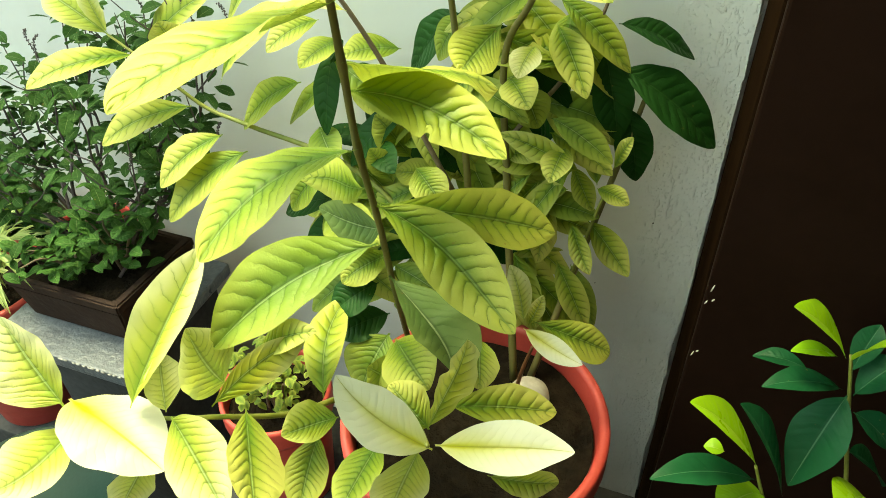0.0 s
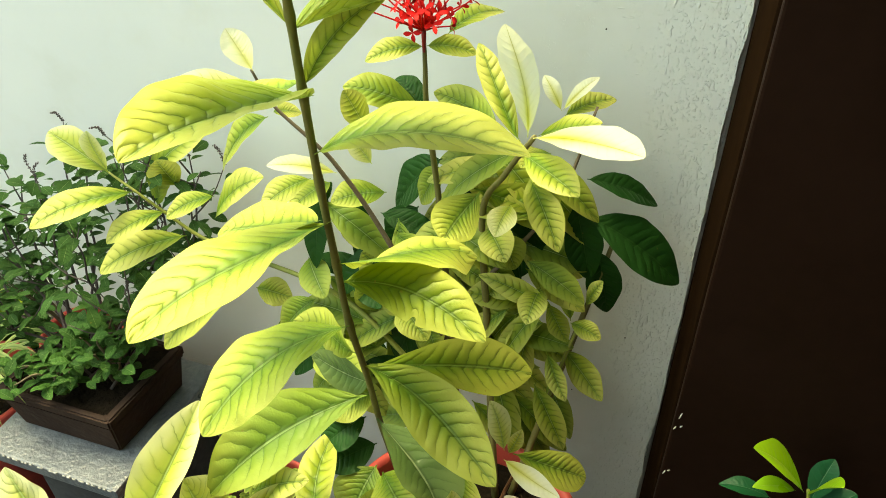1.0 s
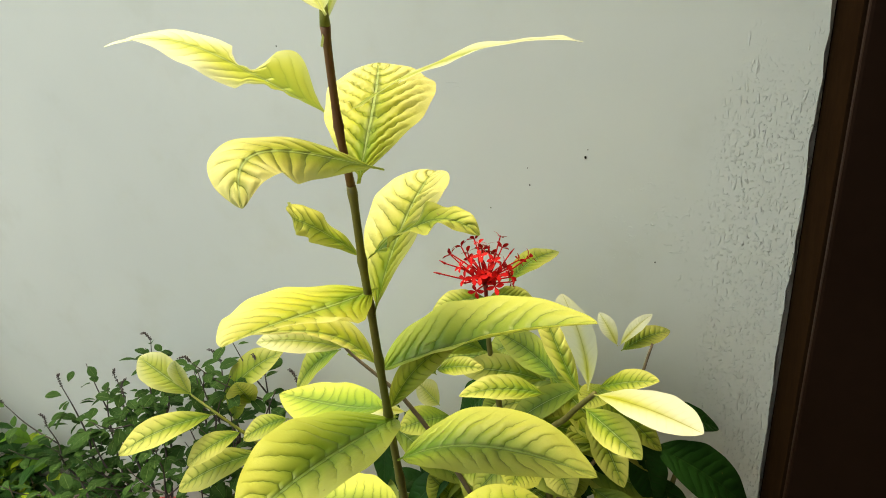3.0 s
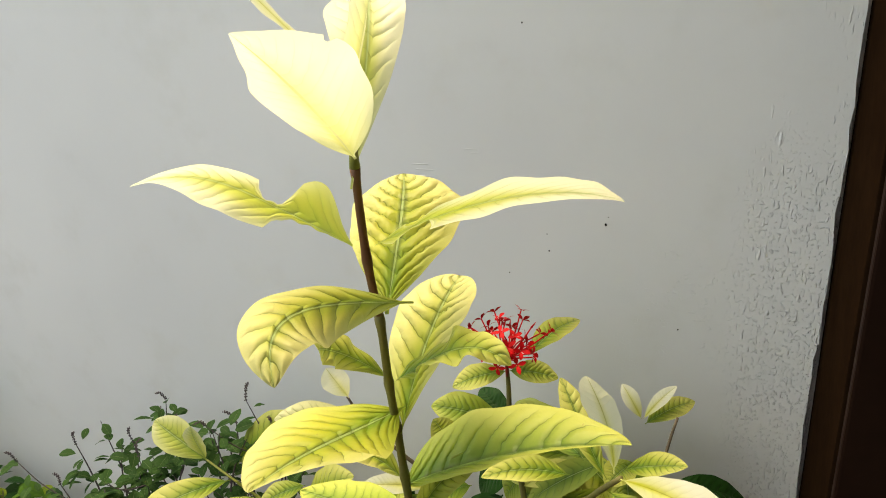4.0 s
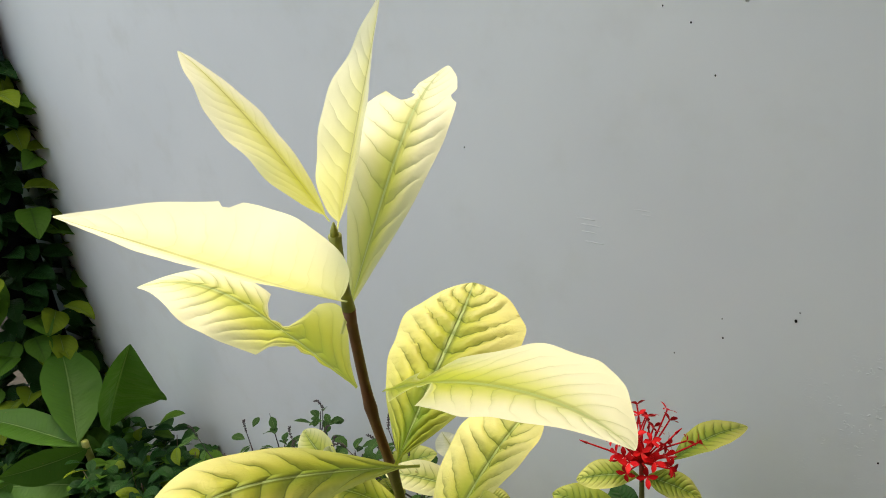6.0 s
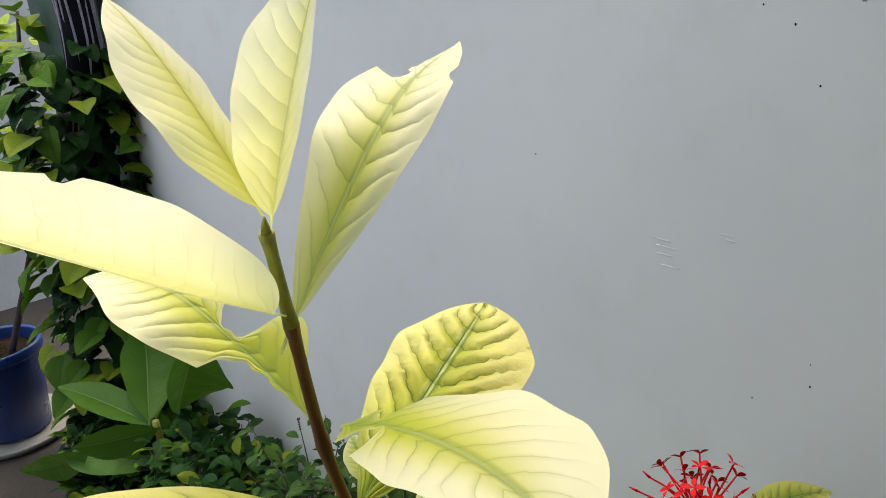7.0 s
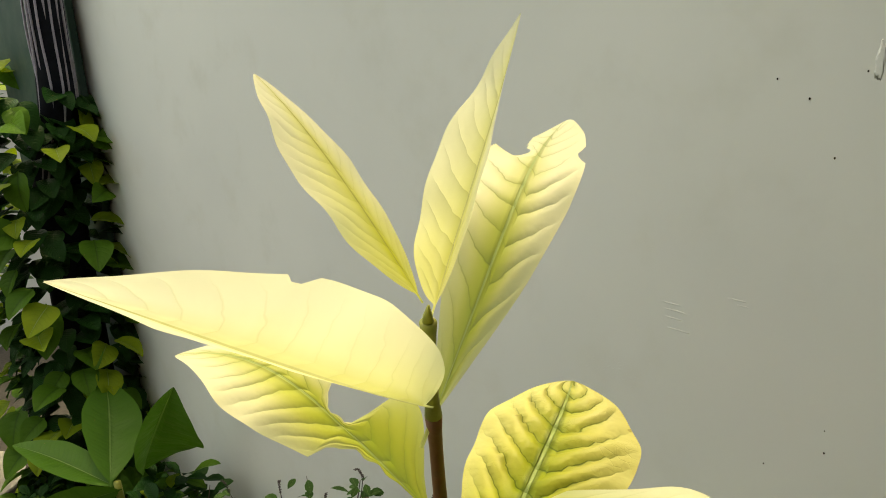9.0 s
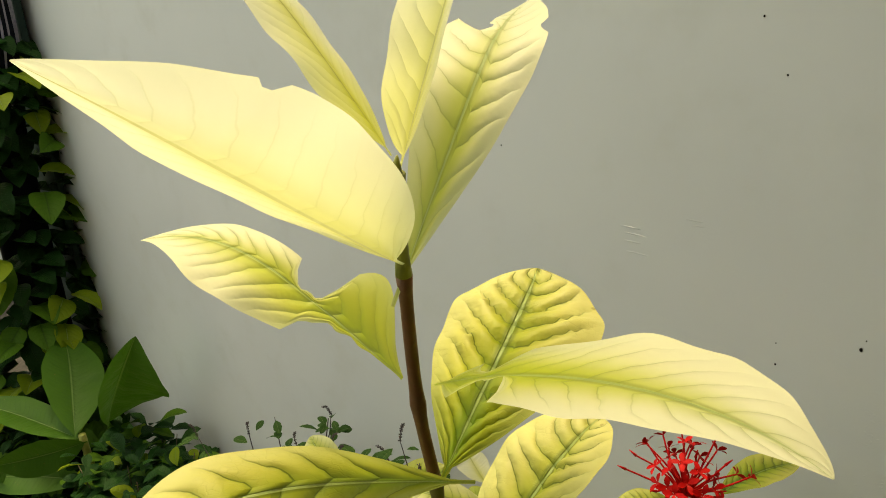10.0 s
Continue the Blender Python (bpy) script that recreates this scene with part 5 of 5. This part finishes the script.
# ---- basil on its plinth ----
def plinth():
    root = thing("basil_plinth", (-0.48, 0.80, 0.0), "dark cement plinth with a grey stone slab on top", "plinth")
    part("shaft", box(bmesh.new(), (-0.55, 0.69, 0.0), (-0.370, 0.93, 0.472), 0.006), PLINTH, root, smooth=False)
    bm = box(bmesh.new(), (-0.625, 0.665, 0.475), (-0.345, 0.95, 0.50), 0.004)
    part("slab", bm, SLAB, root, "rough grey stone slab with a chipped pale edge", smooth=False)
    rnd = random.Random(3)
    for k in range(26):
        x = -0.62 + 0.27 * (k + rnd.random()) / 26
        bm = bmesh.new()
        bmesh.ops.create_icosphere(bm, subdivisions=1, radius=1.0)
        for v in bm.verts:
            v.co = Vector((x + v.co.x * rnd.uniform(0.003, 0.006), 0.6645 + v.co.y * 0.0016, 0.498 + v.co.z * rnd.uniform(0.0016, 0.003)))
        part("chip", bm, SAUCER, root)


plinth()


def square_pot():
    root = thing("square_pot", (-0.48, 0.79, 0.50), "square brown cement pot with dark soil on the slab", "plant pot")
    bm = bmesh.new()
    lo = [(-0.598, 0.722), (-0.374, 0.722), (-0.366, 0.90), (-0.598, 0.90)]
    cx, cy = -0.4845, 0.811
    rings = [(0.90, 0.502), (1.0, 0.574), (1.04, 0.576), (1.04, 0.594), (0.90, 0.594), (0.88, 0.575)]
    loops = [[bm.verts.new((cx + (x - cx) * s, cy + (y - cy) * s, z + 0.003 * noise.noise((x * 20, y * 20, z * 30)))) for x, y in lo] for s, z in rings]
    for a, b in zip(loops, loops[1:]):
        for j in range(4):
            bm.faces.new((a[j], a[(j + 1) % 4], b[(j + 1) % 4], b[j]))
    bm.faces.new(loops[0][::-1])
    bmesh.ops.bevel(bm, geom=[e for e in bm.edges], offset=0.003, segments=2, affect="EDGES")
    part("pot_wall", bm, POT_BROWN, root, smooth=False)
    bm = bmesh.new()
    n = 14
    g = [[bm.verts.new((cx - 0.100 + 0.200 * i / n, cy - 0.078 + 0.156 * j / n, 0.578 + 0.010 * noise.noise((i * 0.6, j * 0.6, 2)))) for j in range(n + 1)] for i in range(n + 1)]
    for a, b in zip(g, g[1:]):
        for j in range(n):
            bm.faces.new((a[j], b[j], b[j + 1], a[j + 1]))
    part("soil", bm, SOIL, root, "dark soil")


square_pot()


def basil():
    p = thing("holy_basil", (-0.47, 0.82, 0.59), "twiggy holy basil with small dull green leaves and seed spikes", "plant")
    rnd = random.Random(11)
    old = [leaf_data(LEAF_BASIL, 0.033, 0.0175, nu=8, nv=4, seed=k, arch=0.06, fold=12, wave=0.05) for k in range(3)]
    fresh = leaf_data(LEAF_BASIL_NEW, 0.032, 0.017, nu=8, nv=4, seed=7, arch=0.06, fold=12, wave=0.05)
    tops = [(-0.692, 0.90, 0.931), (-0.71, 0.86, 0.872), (-0.60, 0.86, 0.89), (-0.645, 0.95, 0.90), (-0.585, 0.93, 0.93), (-0.553, 0.977, 0.985), (-0.464, 0.93, 0.985),
            (-0.39, 0.95, 1.0), (-0.345, 0.93, 1.03), (-0.304, 0.90, 1.03), (-0.68, 0.80, 0.80), (-0.30, 0.88, 0.93), (-0.42, 0.82, 0.93), (-0.52, 0.88, 0.93), (-0.25, 0.90, 0.86), (-0.33, 0.80, 0.85), (-0.58, 0.78, 0.80), (-0.265, 0.93, 1.02), (-0.235, 0.91, 1.01), (-0.375, 0.92, 1.01)]
    places = []
    for i, top in enumerate(tops):
        top = vec(top) - UP * 0.045
        foot = Vector((-0.47 + 0.05 * rnd.uniform(-1, 1), 0.82 + 0.05 * rnd.uniform(-1, 1), 0.585))
        out = Vector((top.x - foot.x, top.y - foot.y, 0))
        mid = foot + out * rnd.uniform(0.45, 0.7) + UP * (top.z - foot.z) * rnd.uniform(0.28, 0.42)
        mid2 = foot + out * rnd.uniform(0.75, 0.95) + UP * (top.z - foot.z) * 0.68 + Vector((rnd.uniform(-0.02, 0.02), 0, 0))
        mid3 = mid.lerp(mid2, 0.5) + Vector((rnd.uniform(-0.022, 0.022), rnd.uniform(-0.015, 0.015), 0))
        line = spline([foot, mid, mid3, mid2, mid2.lerp(top, 0.55) + Vector((rnd.uniform(-0.012, 0.012), 0, 0)), top], 5)
        part("stem", tube(bmesh.new(), line, (0.0030, 0.0009), 6), TWIG_DARK, p)
        lines = [line]
        for q in range(3):
            k = rnd.randrange(6, len(line) - 3)
            end = line[k] + Vector((rnd.uniform(-0.08, 0.08), rnd.uniform(-0.06, 0.03), rnd.uniform(0.03, 0.10)))
            end.y = min(end.y, 1.0)
            side = spline([line[k], line[k].lerp(end, 0.6) + Vector((0, 0, -0.012)), end], 4)
            part("stem", tube(bmesh.new(), side, (0.0015, 0.0006), 5), TWIG_DARK, p)
            lines.append(side)
        for line in lines:
            if rnd.random() < (0.55 if line is lines[0] else 0.15):
                bm = bmesh.new()
                tip = line[-1] + (line[-1] - line[-3]).normalized() * 0.024 + Vector((rnd.uniform(-0.03, 0.03), rnd.uniform(-0.02, 0.0), rnd.uniform(-0.008, 0.016)))
                bow = line[-1].lerp(tip, 0.5) + Vector((rnd.uniform(-0.006, 0.006), 0, 0.006))
                spine = spline([line[-1], bow, tip], 4)
                tube(bm, spine, (0.0009, 0.0004), 5)
                for k in range(len(spine)):
                    c = spine[k]
                    for q in range(3):
                        a = q * 2.1 + k
                        for v in bmesh.ops.create_icosphere(bm, subdivisions=1, radius=0.0012)["verts"]:
                            v.co += c + Vector((math.cos(a), math.sin(a), 0.3)) * 0.0018
                part("seed_spike", bm, TWIG_DARK, p, "purplish seed spike")
            for k in range(2 if line is not lines[0] else 6, len(line)):
                for q in range(3 if line is lines[0] else 4):
                    a = rnd.uniform(0, 6.283)
                    way = Vector((math.cos(a), math.sin(a), rnd.uniform(-0.6, 0.3)))
                    start = line[k] + way * rnd.uniform(0.0, 0.02)
                    start.y = min(start.y, 1.0)
                    places.append((start, way, rnd.uniform(0.6, 1.15), rnd.uniform(-35, 35)))
    rnd.shuffle(places)
    for k, (start, way, size, roll) in enumerate(places[:300]):
        shared_leaf(p, fresh if rnd.random() < 0.16 else old[k % 3], start, way, size=size, roll=roll)
    bm = bmesh.new()
    for k, (start, way, size, roll) in enumerate(places[300:800]):
        blade(bm, start, start + way.normalized() * 0.030 * size, 0.018 * size, nu=5, nv=4, seed=k, arch=0.06, fold=12, roll=roll)
    tagged(part("foliage", bm, LEAF_BASIL, p), kind="stuff")
    return p


basil()


def leafy_clump(name, label, category, centre, radii, n, datas, seed, stems=8, foot=None, size=(0.7, 1.2), droop=0.2, extra=0, span=(0.036, 0.02), material=None):
    """A clump of shared leaves on short stems, denser on top; extra filler leaves take material, a dark one paints
    inner shade.
    """
    c, rnd = vec(centre), random.Random(seed)
    foot = vec(foot or (c.x, c.y, c.z - radii[2]))
    p = thing(name, foot, label, category)
    ends = []
    for k in range(stems):
        a = 6.283 * k / stems + rnd.uniform(-0.3, 0.3)
        r = rnd.uniform(0.25, 0.85)
        end = c + Vector((math.cos(a) * radii[0] * r, math.sin(a) * radii[1] * r, radii[2] * rnd.uniform(0.1, 0.9)))
        line = spline([foot + Vector((rnd.uniform(-0.2, 0.2) * radii[0], rnd.uniform(-0.2, 0.2) * radii[1], 0)), foot.lerp(end, 0.55) + Vector((0, 0, 0.02)), end], 8)
        part("stem", tube(bmesh.new(), line, (0.0028, 0.0010), 6), TWIG, p)
        ends.append(line)
    rest = bmesh.new()
    for k in range(n + extra):
        line = rnd.choice(ends)
        q = line[rnd.randrange(2, len(line))]
        a = rnd.uniform(0, 6.283)
        way = Vector((math.cos(a), math.sin(a), rnd.uniform(-droop, 0.7)))
        off = Vector((rnd.gauss(0, 0.34) * radii[0], rnd.gauss(0, 0.34) * radii[1], rnd.gauss(0, 0.25) * radii[2]))
        d = q + off - c
        d = Vector((d.x / radii[0], d.y / radii[1], d.z / radii[2]))
        if d.length > 1.0:
            d = d.normalized() * rnd.uniform(0.8, 1.0)
        at = c + Vector((d.x * radii[0], d.y * radii[1], d.z * radii[2]))
        if k < n:
            shared_leaf(p, datas[k % len(datas)], at, way, size=rnd.uniform(*size), roll=rnd.uniform(-30, 30))
        else:
            s = rnd.uniform(*size)
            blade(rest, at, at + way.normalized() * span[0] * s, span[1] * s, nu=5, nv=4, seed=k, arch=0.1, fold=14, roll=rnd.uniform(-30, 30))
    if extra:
        # filler in the dark leaf colour imitates the clump's shaded inside
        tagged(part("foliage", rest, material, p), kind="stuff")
    return p


HERB = [leaf_data(LEAF_BASIL_NEW, 0.030, 0.017, nu=8, nv=4, seed=k, arch=0.08, fold=14, wave=0.04) for k in range(2)] + [leaf_data(LEAF_BASIL, 0.028, 0.016, nu=8, nv=4, seed=4, arch=0.08)]
leafy_clump("young_basil", "low bright green young basil growing in the brown pot", "plant", (-0.50, 0.755, 0.625), (0.085, 0.065, 0.05), 120, HERB, 21, foot=(-0.49, 0.78, 0.588))
leafy_clump("young_basil", "dull green basil shoots spreading over the brown pot edge", "plant", (-0.41, 0.80, 0.67), (0.085, 0.06, 0.08), 150, HERB, 24, foot=(-0.44, 0.81, 0.588))
leafy_clump("herb_tuft", "tuft of bright green herb leaves beside the basil", "plant", (-0.66, 0.86, 0.66), (0.06, 0.05, 0.06), 60, HERB, 22, foot=(-0.66, 0.95, 0.46))

round_pot("plant_pot", (-0.66, 0.955, 0.20), 0.082, 0.30, POT_RED, "red plastic plant pot close to the wall", group="red pots")
block("concrete_block", (-0.74, 0.875, 0.0), (-0.58, 1.03, 0.20), PLINTH, "dark cement block under a red pot by the wall", "block")
round_pot("plant_pot", (-0.752, 0.765, 0.18), 0.122, 0.32, POT_RED, "red plastic plant pot holding a spider plant", group="red pots")
block("concrete_block", (-0.86, 0.66, 0.0), (-0.64, 0.86, 0.18), PLINTH, "low dark cement block under the spider plant pot", "block")


def spider_plant():
    p = thing("spider_plant", (-0.75, 0.77, 0.46), "spider plant with arching cream and green striped leaves", "plant")
    rnd = random.Random(8)
    for k in range(44):
        a = rnd.uniform(0, 6.283)
        r = rnd.uniform(0.08, 0.20)
        z = rnd.uniform(-0.02, 0.12)
        tip = (-0.71 + math.cos(a) * r, min(1.0, 0.79 + math.sin(a) * r), 0.48 + z)
        leaf(p, LEAF_SPIDER, (-0.745 + rnd.uniform(-0.02, 0.02), 0.775 + rnd.uniform(-0.02, 0.02), 0.465), tip, rnd.uniform(0.008, 0.013), arch=rnd.uniform(0.3, 0.55), nu=14, nv=4, fold=20, wave=0.0, point=1.4)


spider_plant()
SUCC = [leaf_data(LEAF_GREEN, 0.016, 0.011, nu=6, nv=4, seed=k, arch=0.12, fold=6, wave=0.02) for k in range(2)]
leafy_clump("stonecrop", "stonecrop with small rounded yellow-green leaves in a red pot", "plant", (-0.115, 0.725, 0.53), (0.075, 0.07, 0.045), 200, SUCC, 31, stems=14, foot=(-0.115, 0.725, 0.462))
round_pot("plant_pot", (-0.115, 0.725, 0.26), 0.085, 0.24, POT_RED, "small red plastic plant pot with stonecrop", group="red pots")
block("concrete_block", (-0.215, 0.61, 0.0), (-0.02, 0.81, 0.26), PLINTH, "dark cement block under the small red pot", "block")
TUB = plain("tub_dark_green", (0.004, 0.016, 0.014), (0.007, 0.022, 0.02), 8.0, 0.5, 0.2, 200.0, gloss=0.12)
tagged(part("plastic_tub", lathe(bmesh.new(), [(0.11, 0.0), (0.125, 0.36), (0.135, 0.362), (0.136, 0.385), (0.130, 0.39), (0.120, 0.380), (0.01, 0.383)], (-0.43, 0.49, 0.0), 48), TUB), "lidded dark green plastic tub standing before the plinth", "tub")


def pebble():
    bm = bmesh.new()
    bmesh.ops.create_icosphere(bm, subdivisions=4, radius=1.0)
    for v in bm.verts:
        n = 1 + 0.06 * noise.noise(v.co * 1.3)
        v.co = Vector((v.co.x * 0.027 * n + 0.27, v.co.y * 0.026 * n + 0.745, v.co.z * 0.024 * n + 0.618))
    ob = part("round_stone", bm, STONE)
    tagged(ob, "round pale grey stone lying on the soil of the pot", "stone")


pebble()


# ---- far end of the yard ----
def pothos_pole():
    p = thing("pothos_pole", (-1.90, 0.93, 0.0), "tall pole wrapped in heart-shaped pothos leaves beside the wall", "plant")
    part("pole", tube(bmesh.new(), spline([(-1.90, 0.925, 0.0), (-1.88, 0.935, 1.2), (-1.80, 0.960, 1.5), (-1.73, 0.968, 2.1)], 6), (0.075, 0.036), 12), BLACK, p, "black netted pole")
    rnd = random.Random(14)
    for k in range(9):
        a = 4.6 + 2.8 * k / 8
        x, y = -1.80 + 0.046 * math.cos(a), 0.962 + 0.046 * math.sin(a)
        pts = [(x + 0.116 * max(0.0, z - 1.5) + rnd.uniform(-0.006, 0.006) - 0.06 * max(0.0, 1.5 - z) / 0.2, y + rnd.uniform(-0.004, 0.004) - 0.03 * max(0.0, 1.5 - z) / 0.2, z) for z in (1.30, 1.5, 1.7, 1.9, 2.1)]
        part("aerial_root", tube(bmesh.new(), spline(pts, 4), (0.0036, 0.0030), 5), CORD, p, "pale lilac-grey hanging root")
    old = [leaf_data(LEAF_POTHOS, 0.105, 0.082, nu=14, nv=6, seed=k, arch=0.10, fold=16, belly=0.36, point=1.25, wave=0.03) for k in range(3)]
    new_leaf = leaf_data(LEAF_POTHOS_NEW, 0.10, 0.078, nu=14, nv=6, seed=5, arch=0.10, fold=16, belly=0.36, point=1.25)
    rest = bmesh.new()
    for k in range(620):
        z = 0.10 + 1.44 * ((k * 0.618) % 1.0)
        a = rnd.uniform(4.0, 7.7)
        showy = k < 150
        r = rnd.uniform(0.15, 0.21) if showy else rnd.uniform(0.07, 0.15)
        at = Vector((-1.90 + r * math.cos(a), min(1.02, 0.92 + r * math.sin(a)), z))
        way = Vector((math.cos(a) * 0.7 + rnd.uniform(-0.5, 0.5), math.sin(a) * 0.7 + rnd.uniform(-0.5, 0.5), rnd.uniform(-0.9, 0.0)))
        out = Vector((math.cos(a) * 0.6, math.sin(a) * 0.6, 0.8))
        if showy:
            shared_leaf(p, new_leaf if rnd.random() < 0.42 else old[k % 3], at, way, up=out, size=rnd.uniform(0.75, 1.2), roll=rnd.uniform(-25, 25))
        else:
            blade(rest, at, at + way.normalized() * 0.08, 0.06, up=out, nu=8, nv=6, seed=k, belly=0.36, fold=16)
    # inner leaves coloured dark, as the shaded core of the pothos
    tagged(part("foliage", rest, LEAF_DARK, p), kind="stuff")


pothos_pole()
setting("board_green", (-2.6, 1.018, 0.0), (-1.79, 1.038, 2.08), GREEN_POST, "dark green painted board against the wall end", "board", 0.004)


def broad_plant():
    p = thing("canna_plant", (-1.41, 0.82, 0.0), "canna with broad smooth green leaves spreading over the shrubs", "plant")
    part("stem", tube(bmesh.new(), spline([(-1.42, 0.82, 0.0), (-1.41, 0.83, 0.3), (-1.40, 0.82, 0.60)]), (0.014, 0.009), 10), STEM_GREEN, p)
    leaf(p, LEAF_CANNA, (-1.3988, 0.8026, 0.5952), (-1.6877, 0.9123, 0.7372), 0.1547, mid=((-1.4920, 0.8399, 0.6475), (-1.5896, 0.8901, 0.7062)), up=(0.88, -0.23, 0.40), roll=10, twist=3, halves=(0.1503, 0.1590), folds=(17, 12), belly=0.52, point=1.10)
    leaf(p, LEAF_CANNA, (-1.3970, 0.8175, 0.5879), (-1.6664, 0.6585, 0.6615), 0.1016, mid=((-1.4869, 0.7717, 0.6085), (-1.5787, 0.7283, 0.6409)), up=(0.89, -0.11, 0.44), roll=23, twist=9, halves=(0.0996, 0.1035), folds=(23, 11), belly=0.51, point=1.15)
    leaf(p, LEAF_CANNA, (-1.3779, 0.8745, 0.6014), (-1.0947, 0.8882, 0.9514), 0.1902, mid=((-1.2757, 0.8702, 0.7393), (-1.1605, 0.8593, 0.8400)), up=(0.85, -0.33, 0.41), roll=33, twist=-65, halves=(0.1507, 0.2297), folds=(46, 30), belly=0.54, point=1.09)
    leaf(p, LEAF_CANNA, (-1.3884, 0.8252, 0.5824), (-1.4692, 0.6299, 0.5792), 0.1109, mid=((-1.4145, 0.7636, 0.5729), (-1.4425, 0.6996, 0.5702)), up=(0.86, -0.10, 0.51), roll=-30, twist=-3, halves=(0.1112, 0.1105), folds=(4, 19), belly=0.51, point=1.16)
    leaf(p, LEAF_CANNA, (-1.4759, 0.6640, 0.5459), (-1.8588, 0.5218, 0.3458), 0.1024, mid=((-1.5986, 0.6260, 0.4712), (-1.7201, 0.5784, 0.3941)), up=(-0.01, -0.99, 0.16), roll=-31, twist=-11, halves=(0.1033, 0.1016), folds=(6, 22), belly=0.52, point=1.15)
    leaf(p, LEAF_CANNA, (-1.41, 0.82, 0.45), (-1.60, 0.62, 0.48), 0.10, up=(0.4, -0.4, 0.8), arch=0.14, fold=10)


broad_plant()
BUSH = [leaf_data(LEAF_POTHOS, 0.044, 0.027, nu=8, nv=4, seed=k, arch=0.10, fold=16, wave=0.03) for k in range(3)] + [leaf_data(LEAF_POTHOS_NEW, 0.038, 0.024, nu=8, nv=4, seed=k, arch=0.1, fold=14) for k in (9, 10)]
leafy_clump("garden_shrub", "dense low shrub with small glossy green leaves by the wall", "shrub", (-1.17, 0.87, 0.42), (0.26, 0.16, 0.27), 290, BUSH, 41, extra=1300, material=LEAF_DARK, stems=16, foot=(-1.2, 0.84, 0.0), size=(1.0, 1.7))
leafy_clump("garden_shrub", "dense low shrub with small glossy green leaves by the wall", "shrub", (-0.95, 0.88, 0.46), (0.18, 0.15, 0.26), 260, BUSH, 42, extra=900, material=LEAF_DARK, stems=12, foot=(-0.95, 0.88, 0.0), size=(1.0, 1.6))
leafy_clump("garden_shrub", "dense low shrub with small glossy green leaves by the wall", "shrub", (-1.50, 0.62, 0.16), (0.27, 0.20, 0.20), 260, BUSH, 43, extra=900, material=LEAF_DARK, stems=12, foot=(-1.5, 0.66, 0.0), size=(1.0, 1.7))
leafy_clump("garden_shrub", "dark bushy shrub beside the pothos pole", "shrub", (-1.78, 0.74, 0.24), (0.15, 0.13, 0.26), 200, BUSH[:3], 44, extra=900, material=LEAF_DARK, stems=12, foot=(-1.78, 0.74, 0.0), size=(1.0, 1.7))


def blue_pot():
    round_pot("plant_pot", (-2.76, 0.61, 0.02), 0.175, 0.38, POT_BLUE, "large round blue plastic pot on a white saucer", soil_drop=0.05)
    bm = lathe(bmesh.new(), [(0.20, 0.0), (0.215, 0.004), (0.225, 0.03), (0.218, 0.032), (0.205, 0.012), (0.01, 0.010)], (-2.76, 0.61, 0.0), 48)
    tagged(part("saucer", bm, SAUCER), "shallow white plastic saucer under the blue pot", "saucer")


blue_pot()


def sapling():
    p = thing("pothos_sapling", (-2.67, 0.62, 0.40), "thin dark trunks with lime pothos leaves in the blue pot", "plant")
    rnd = random.Random(17)
    a = spline([(-2.72, 0.66, 0.35), (-2.66, 0.86, 0.86), (-2.60, 0.92, 1.17), (-2.60, 0.95, 1.45), (-2.60, 0.98, 1.62)], 8)
    b = spline([(-2.80, 0.56, 0.35), (-2.66, 0.66, 0.8), (-2.62, 0.76, 1.2)], 8)
    part("trunk", tube(bmesh.new(), a, (0.014, 0.006), 8), TWIG_DARK, p)
    part("trunk", tube(bmesh.new(), b, (0.012, 0.006), 8), TWIG_DARK, p)
    datas = [leaf_data(LEAF_POTHOS_NEW, 0.13, 0.095, nu=12, nv=6, seed=1, arch=0.1, fold=14, belly=0.38, point=1.2), leaf_data(LEAF_POTHOS, 0.13, 0.095, nu=12, nv=6, seed=2, arch=0.1, fold=14, belly=0.38, point=1.2)]
    for k in range(120):
        line = a if k % 3 else b
        c = line[rnd.randrange(8, len(line))]
        t = rnd.uniform(0, 6.283)
        at = c + Vector((math.cos(t), math.sin(t), 0)) * rnd.uniform(0.02, 0.16)
        shared_leaf(p, datas[0 if rnd.random() < 0.7 else 1], at, (math.cos(t), math.sin(t), rnd.uniform(-0.8, 0.3)), size=rnd.uniform(0.6, 1.1), roll=rnd.uniform(-30, 30))


sapling()
